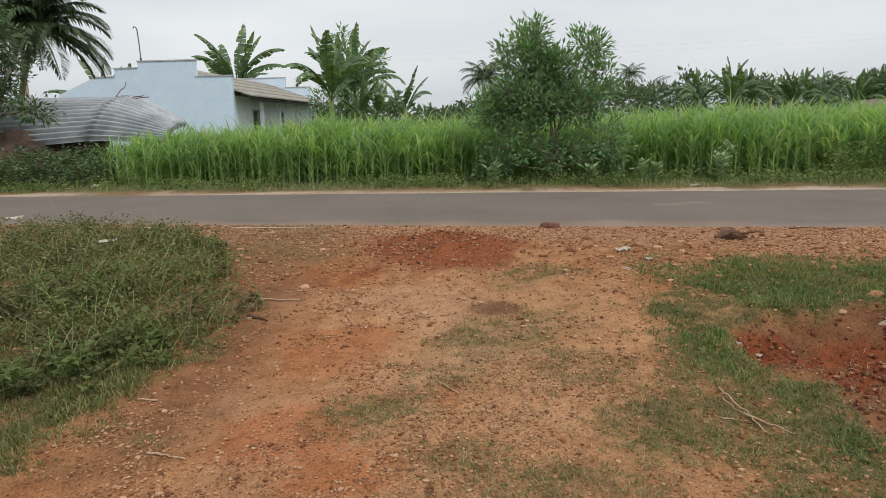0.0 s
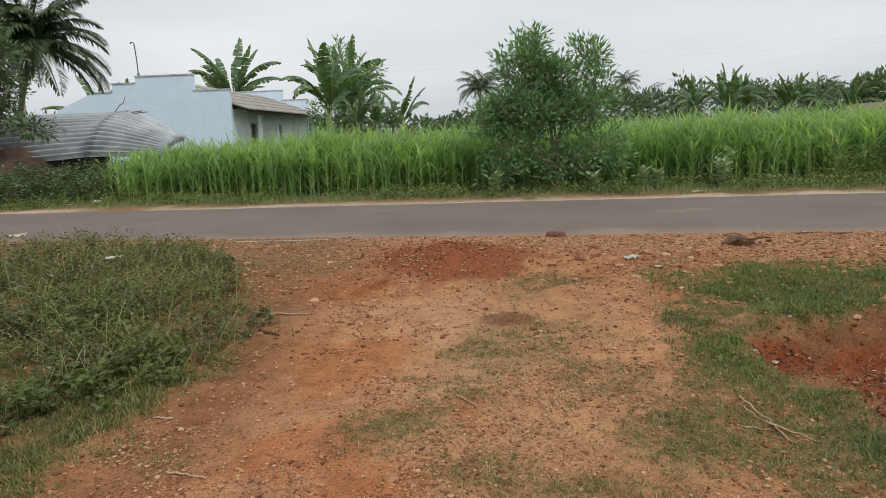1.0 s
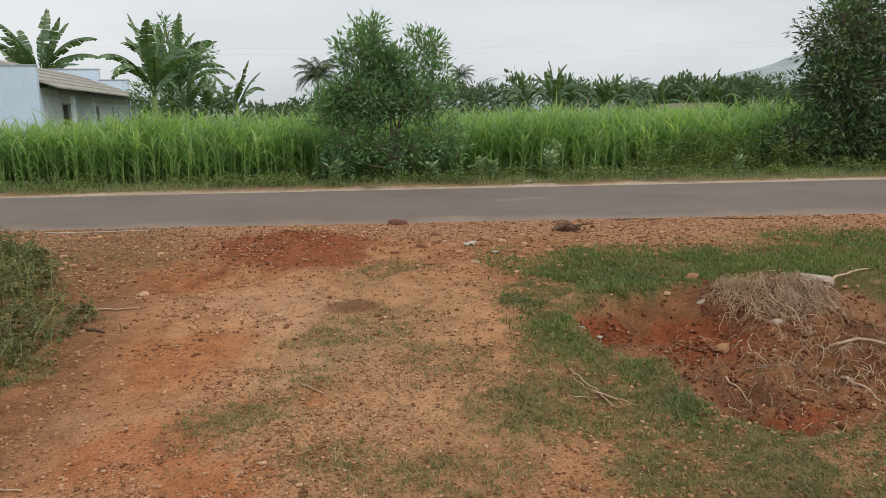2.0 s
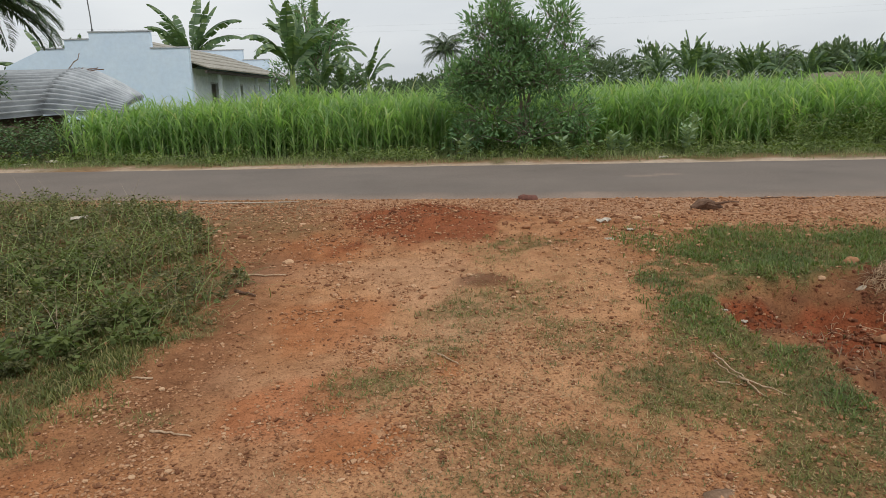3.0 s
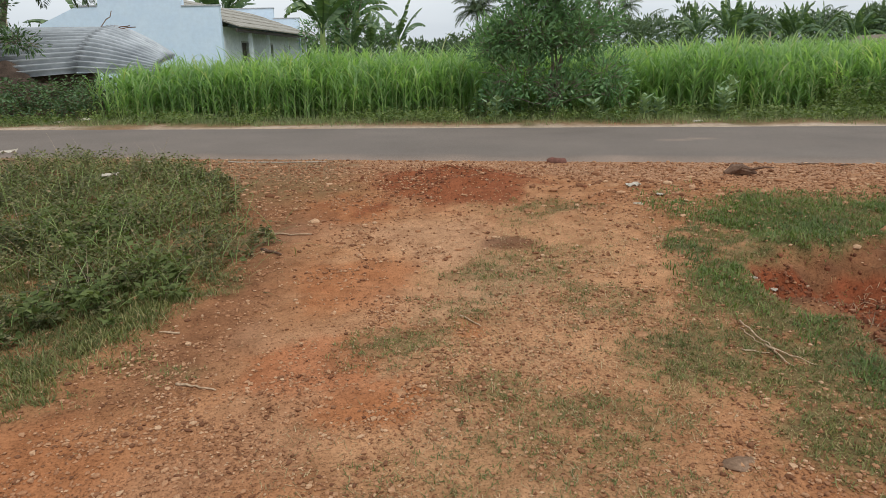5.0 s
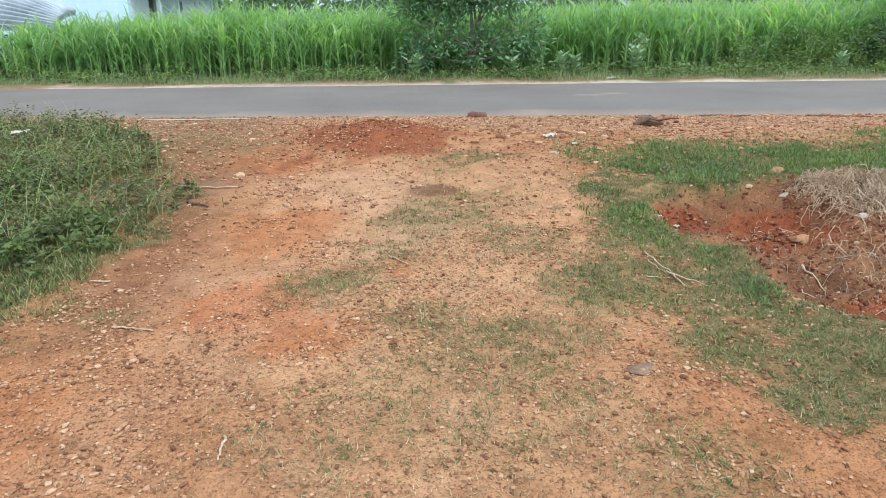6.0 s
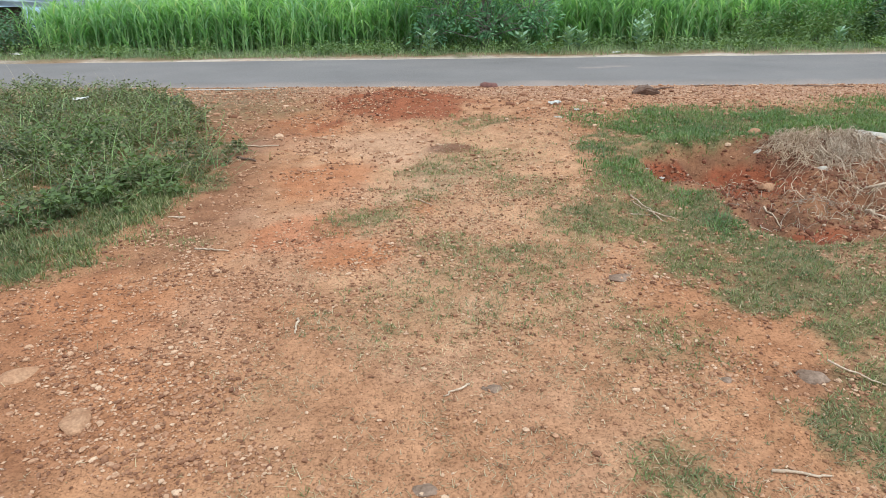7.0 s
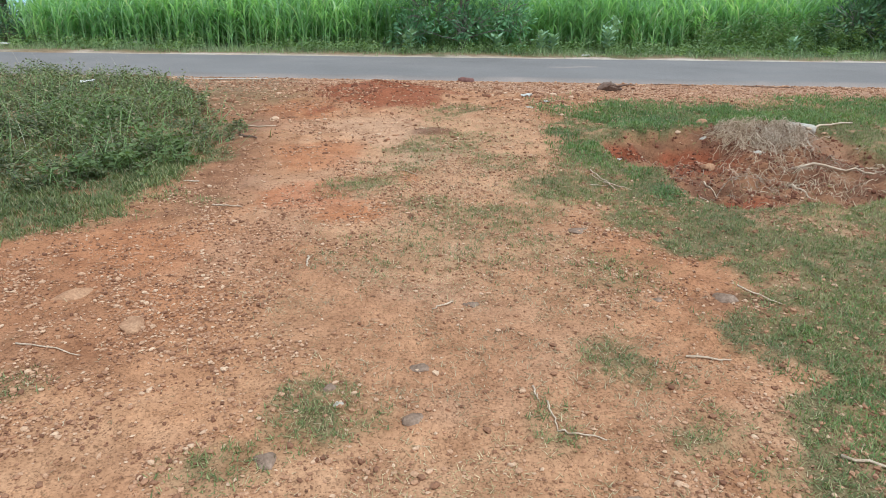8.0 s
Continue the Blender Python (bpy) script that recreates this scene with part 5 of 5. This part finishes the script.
grey, tan = "rounded grey stone half sunk in the soil", "flat tan stone lying on the track"
for i, (at, size, turn, m, lab) in enumerate((
        ((-0.18, 0.70), (0.105, 0.075, 0.05), 10, M_ROCK, grey), ((-0.51, 0.63), (0.075, 0.06, 0.05), 40, M_ROCK, grey), ((-0.70, 0.26), (0.085, 0.10, 0.06), 20, M_ROCK, grey),
        ((-0.23, 0.40), (0.10, 0.065, 0.045), 25, M_ROCK, grey), ((0.10, 1.15), (0.09, 0.08, 0.05), 0, M_ROCK, grey), ((1.22, 1.06), (0.13, 0.11, 0.07), 0, M_ROCK, grey),
        ((-1.32, 1.19), (0.14, 0.17, 0.06), 10, M_TANROCK, tan), ((-1.65, 1.49), (0.22, 0.14, 0.08), 35, M_TANROCK, tan), ((0.91, 1.08), (0.07, 0.05, 0.035), 0, M_ROCK, grey),
        ((0.84, 1.93), (0.17, 0.11, 0.05), 10, M_ROCK, grey), ((0.79, 2.88), (0.09, 0.10, 0.04), 0, M_TANROCK, tan), ((1.30, 5.52), (0.20, 0.15, 0.09), 15, M_TANROCK, "pale tan stone near the road"),
        ((1.36, 4.95), (0.10, 0.08, 0.05), 0, M_PALESTONE, "pale stone near the road"), ((1.62, 5.30), (0.10, 0.07, 0.04), 0, M_TANROCK, tan), ((2.225, 3.126, 0.02), (0.12, 0.09, 0.07), 0, M_TANROCK, "tan stone in the dug pit"),
        ((2.165, 3.0), (0.07, 0.11, 0.06), 20, M_PALESTONE, "pale broken stone in the dug pit"), ((2.46, 3.66), (0.09, 0.07, 0.05), 10, M_PALESTONE, "pale stone on the pit's rim"), ((2.62, 4.02), (0.15, 0.12, 0.12), 0, M_TANROCK, "round tan stone on the pit's rim"),
        ((2.72, 3.30), (0.12, 0.08, 0.05), 0, M_PALESTONE, "pale stone in the dug pit"), ((-0.30, 2.42), (0.08, 0.06, 0.05), 0, M_TANROCK, tan), ((-0.22, 2.38), (0.05, 0.07, 0.05), 30, M_TANROCK, tan), ((-0.16, 2.43), (0.05, 0.06, 0.045), 60, M_TANROCK, tan),
        ((-0.48, 0.52), (0.06, 0.035, 0.025), 20, M_PALESTONE, "small pale stone in a grass tuft"), ((-0.33, 1.07), (0.06, 0.03, 0.02), 0, M_TANROCK, "small pale chip of stone"), ((4.1, 5.0), (0.14, 0.10, 0.08), 0, M_TANROCK, "pale stone in the grass by the road"),
        ((3.45, 5.75), (0.14, 0.10, 0.07), 30, M_TANROCK, "tan stone near the road"), ((2.95, 5.85), (0.12, 0.09, 0.06), 0, M_TANROCK, "tan stone near the road"), ((0.35, -0.05), (0.08, 0.07, 0.04), 0, M_ROCK, grey),
        ((-10.3, 13.6), (0.7, 0.5, 0.6), 0, M_PALESTONE, "large pale rock at the verge"))):
    stone(at, size, turn, m, 500 + i, lab)
stone((1.10, 6.84, 0.03), (0.25, 0.13, 0.13), 15, M_BRICK, 601, "broken dark red brick at the road's edge", "brick_piece", 0.5)
cylv = tube([(0, 0, 0), (0.02, 0, 0), (0.20, 0, 0.0), (0.22, 0, 0)], [0.034, 0.046, 0.044, 0.03], 10)
ps = new("stone_peg", mesh_np("stone_peg", *cylv, M_PALESTONE, True))
ps.matrix_world = pose(3.274, 3.80, float(height(np.array(3.34), np.array(3.76))) + 0.04, 0, 4, -30)
tagged(ps, "short pale round stone post lying beside the root heap", "stone post")


def stick(name, a, b, r, m, seed, label, sag=0.0, wob=0.012, lift=0.0, n=9):
    rng = np.random.default_rng(seed)
    C = bent((*a, 0), (*b, 0), 0, n, wob, rng)
    C[:, 2] = height(C[:, 0], C[:, 1]) + r + lift * np.linspace(1, 0, n) + 0.3 * np.abs(C[:, 2])
    ob = new(name, mesh_np(name, *tubes(C[None], (r * np.linspace(1, 0.55, n))[None], 5), m, True))
    return tagged(ob, label, "stick", "loose sticks")


dry = "thin dry stick lying on the ground"
for i, (a, b, r, m, lab, lift) in enumerate((
        ((1.25, 2.92), (1.30, 2.65), 0.0045, M_STICK, dry, 0.02), ((1.23, 2.86), (1.27, 2.70), 0.003, M_STICK, dry, 0.02), ((1.17, 2.70), (1.27, 2.64), 0.004, M_STICK, dry, 0.0), ((1.27, 2.69), (1.40, 2.53), 0.004, M_STICK, dry, 0.01), ((1.27, 2.70), (1.31, 2.53), 0.005, M_STICK, "brown twig lying among dry sticks", 0.01),
        ((0.83, 0.635), (0.99, 0.595), 0.006, M_STICK, "pale peeled stick on the soil", 0.0), ((0.20, 0.52), (0.20, 0.45), 0.0045, M_STICK, dry, 0.0), ((0.23, 0.44), (0.22, 0.28), 0.004, M_STICK, dry, 0.0), ((0.22, 0.28), (0.36, 0.215), 0.004, M_STICK, dry, 0.0),
        ((1.27, 1.06), (1.43, 0.955), 0.0045, M_STICK, "thin pale stick across a stone", 0.05), ((-1.36, 3.02), (-1.46, 3.03), 0.006, M_STICK, "short pale stick end at the grass edge", 0.0), ((-0.03, 3.10), (0.06, 2.98), 0.005, M_STICK, "short pale stick on the track", 0.0),
        ((-1.20, 2.52), (-1.02, 2.45), 0.006, M_STICK, dry, 0.0), ((-2.37, 7.42), (-1.28, 7.20), 0.008, M_WHITE, "long whitish cane along the road's edge", 0.0), ((-3.35, 7.50), (-3.10, 7.62), 0.008, M_WHITE, "whitish cane along the road's edge", 0.0),
        ((-1.40, 4.62), (-0.98, 4.50), 0.008, M_STICK, dry, 0.0), ((-1.25, 4.20), (-1.10, 4.08), 0.012, M_DARKSTICK, "dark bent twig beside the thicket", 0.0), ((3.25, 6.38), (3.45, 6.36), 0.009, M_DARKSTICK, "short dark stick near the road", 0.0),
        ((3.55, 6.26), (3.75, 6.30), 0.009, M_DARKSTICK, "short dark stick near the road", 0.0), ((4.25, 6.15), (4.75, 5.88), 0.008, M_DARKSTICK, "dark curved stick near the road", 0.0), ((3.36, 3.66), (4.0, 3.95), 0.011, M_STICK, "pale bent stick beside the root heap", 0.04),
        ((2.78, 2.95), (3.3, 2.75), 0.012, M_STICK, "pale stick in the root heap", 0.04), ((2.55, 2.62), (2.56, 2.35), 0.009, M_STICK, dry, 0.0), ((2.02, 2.78), (2.06, 2.62), 0.006, M_STICK, dry, 0.0), ((1.75, -0.15), (2.1, -0.3), 0.007, M_STICK, dry, 0.0),
        ((1.05, 0.05), (1.3, -0.12), 0.006, M_STICK, dry, 0.0), ((-1.72, 1.08), (-1.45, 0.97), 0.004, M_STICK, dry, 0.0), ((-0.62, 1.72), (-0.62, 1.60), 0.006, M_STICK, dry, 0.0), ((0.02, 1.18), (-0.08, 1.12), 0.005, M_STICK, dry, 0.0))):
    stick("stick", a, b, r, m, 700 + i, lab, 0, 0.004, lift)

# dark driftwood-like root piece near the road
rw = holder("broken_root", (2.52, 5.95, float(height(np.array(2.52), np.array(5.95)))), "dark broken piece of root near the road", "wood")
rg = np.random.default_rng(77)
part("root", *tubes(np.array([[(-0.12, 0.0, 0.02), (-0.05, 0.01, 0.05), (0.02, 0.0, 0.055), (0.09, -0.01, 0.035), (0.16, 0.0, 0.02)]]), np.array([[0.022, 0.045, 0.05, 0.036, 0.012]]), 7), M_DARKSTICK, rw)
for k in range(5):
    a = np.array((0.06 * rg.normal(), 0.02 * rg.normal(), 0.04))
    b = a + np.array((0.09 * rg.normal(), 0.05 * rg.normal(), 0.02 + 0.05 * rg.random()))
    part("root", *tubes(np.array([bent(a, b, -0.01, 6, 0.006, rg)]), np.linspace(0.016, 0.006, 6)[None], 5), M_DARKSTICK, rw)


def litter(at, size, seed, label):
    """A crumpled scrap."""
    rng = np.random.default_rng(seed)
    n = 7
    u, v = np.meshgrid(np.linspace(-0.5, 0.5, n), np.linspace(-0.5, 0.5, n))
    z = 0.30 * rng.random((n, n)) * size
    top = np.stack([u * size * (1 + 0.3 * rng.random((n, n))), v * size * (1 + 0.3 * rng.random((n, n))), z + 0.004], 2).reshape(-1, 3)
    i = np.arange(n * n).reshape(n, n)
    f = np.stack([i[:-1, :-1], i[:-1, 1:], i[1:, 1:], i[1:, :-1]], 2).reshape(-1, 4)
    ob = new("litter_scrap", mesh_np("litter_scrap", np.concatenate([top, top - [0, 0, 0.003]]), np.concatenate([f, f[:, ::-1] + n * n]), M_WHITE))
    ob.location = (at[0], at[1], float(height(np.array(at[0]), np.array(at[1]))) + (at[2] if len(at) > 2 else 0))
    return tagged(ob, label, "litter", "litter scraps")


scrap = "crumpled white scrap of litter on the ground"
for i, (at, size) in enumerate((((1.46, 5.47), 0.09), ((1.62, 3.60), 0.035), ((1.72, 3.55), 0.03), ((-4.65, 14.1), 0.16), ((-6.95, 13.75), 0.15), ((-7.3, 13.4), 0.10), ((4.0, 10.9), 0.12), ((1.58, 5.15), 0.05))):
    litter(at, size, 800 + i, scrap)
litter((-2.83, 5.68, 0.19), 0.09, 850, "crumpled white scrap caught on top of the weeds")
litter((-5.0, 7.9, 0.10), 0.14, 851, "yellowish-white scrap beside the thicket")


# heap of dry roots, each strand wandering over the mound
def root_heap():
    rng = np.random.default_rng(91)
    n, K = 1300, 8
    r, th = 0.32 * np.sqrt(rng.random(n)), rng.random(n) * 6.283
    x, y = 2.90 + r * np.cos(th) * 1.15, 3.58 + r * np.sin(th) * 0.9
    x[:330], y[:330] = 2.65 + 0.38 * rng.normal(size=330), 2.85 + 0.28 * rng.normal(size=330)
    r[:330] = 0.45
    head = np.arctan2(y - 3.75, x - 2.75) + rng.normal(0, 1.5, n)
    st = (0.08 + 0.22 * rng.random(n)) / K
    up = 0.012 + 0.10 * rng.random(n) ** 1.4 * (1 - np.clip(r / 0.45, 0, 1) ** 2)
    C = np.zeros((n, K, 3))
    for k in range(K):
        C[:, k, 0], C[:, k, 1] = x, y
        C[:, k, 2] = height(x, y) + up + 0.02 * np.sin(k * 1.3 + th * 5)
        head = head + rng.normal(0, 0.55, n)
        x, y = x + np.cos(head) * st, y + np.sin(head) * st
        up = np.maximum(0.006, up - 0.006 + rng.normal(0, 0.008, n))
    R = (0.0012 + 0.0020 * rng.random(n))[:, None] * np.linspace(1, 0.5, K)[None, :]
    return tubes(C, R, 3)


tagged(new("dry_root_heap", mesh_np("dry_root_heap", *root_heap(), M_ROOT)), "heap of dry greyish roots and straw beside the dug pit", "root heap", kind="stuff")


# clods of dug soil
def clods():
    rng = np.random.default_rng(93)
    xa, ya = scatter(rng, 1.4, 3.7, 2.0, 4.2, 9000, lambda x, y: pit_mask(x, y) * (0.15 + step(0.4, 0.6, fbm(x * 6 + 8, y * 6, 3))))
    xb, yb = scatter(rng, -1.0, 1.1, 4.9, 6.9, 3200, lambda x, y: 0.8 * bell(x, y, 0.0, 5.8, 0.65, 0.65))
    x, y = np.concatenate([xa, xb]), np.concatenate([ya, yb])
    n = len(x)
    r = np.clip(0.0058 * np.exp(0.5 * rng.normal(size=n)), 0.003, 0.016)
    V0, F0 = ICO1
    V = V0[None] * (0.7 + 0.6 * rng.random((n, len(V0), 1))) * (r[:, None] * (0.7 + 0.6 * rng.random((n, 3))))[:, None, :]
    V = V + np.stack([x, y, height(x, y) + r * 0.3], 1)[:, None, :]
    return V.reshape(-1, 3), (F0[None] + (np.arange(n) * len(V0))[:, None, None]).reshape(-1, 3)


tagged(new("soil_clods", mesh_np("soil_clods", *clods(), M_CLOD)), "crumbly red clods of freshly dug soil", "soil", kind="stuff")
grass_patch("thicket_grass", "dark green grass fringing the weed thicket", (-4.4, -1.2, 1.9, 4.2), 22000,
            lambda x, y: np.minimum(1, 1.6 * grass_mask(x, y)) * step(0.1, -0.3, x - left_grass_edge(y) + 0.5 * (fbm(x * 4, y * 4, 3) - 0.5)) * (0.3 + 0.9 * step(0.4, 0.6, fbm(x * 3, y * 3 + 8, 3))), 0.02, 0.065, 0.006, M_GRASS, 36, (0.4, 1.4), (0.2, 1.2), 4, 0.02)
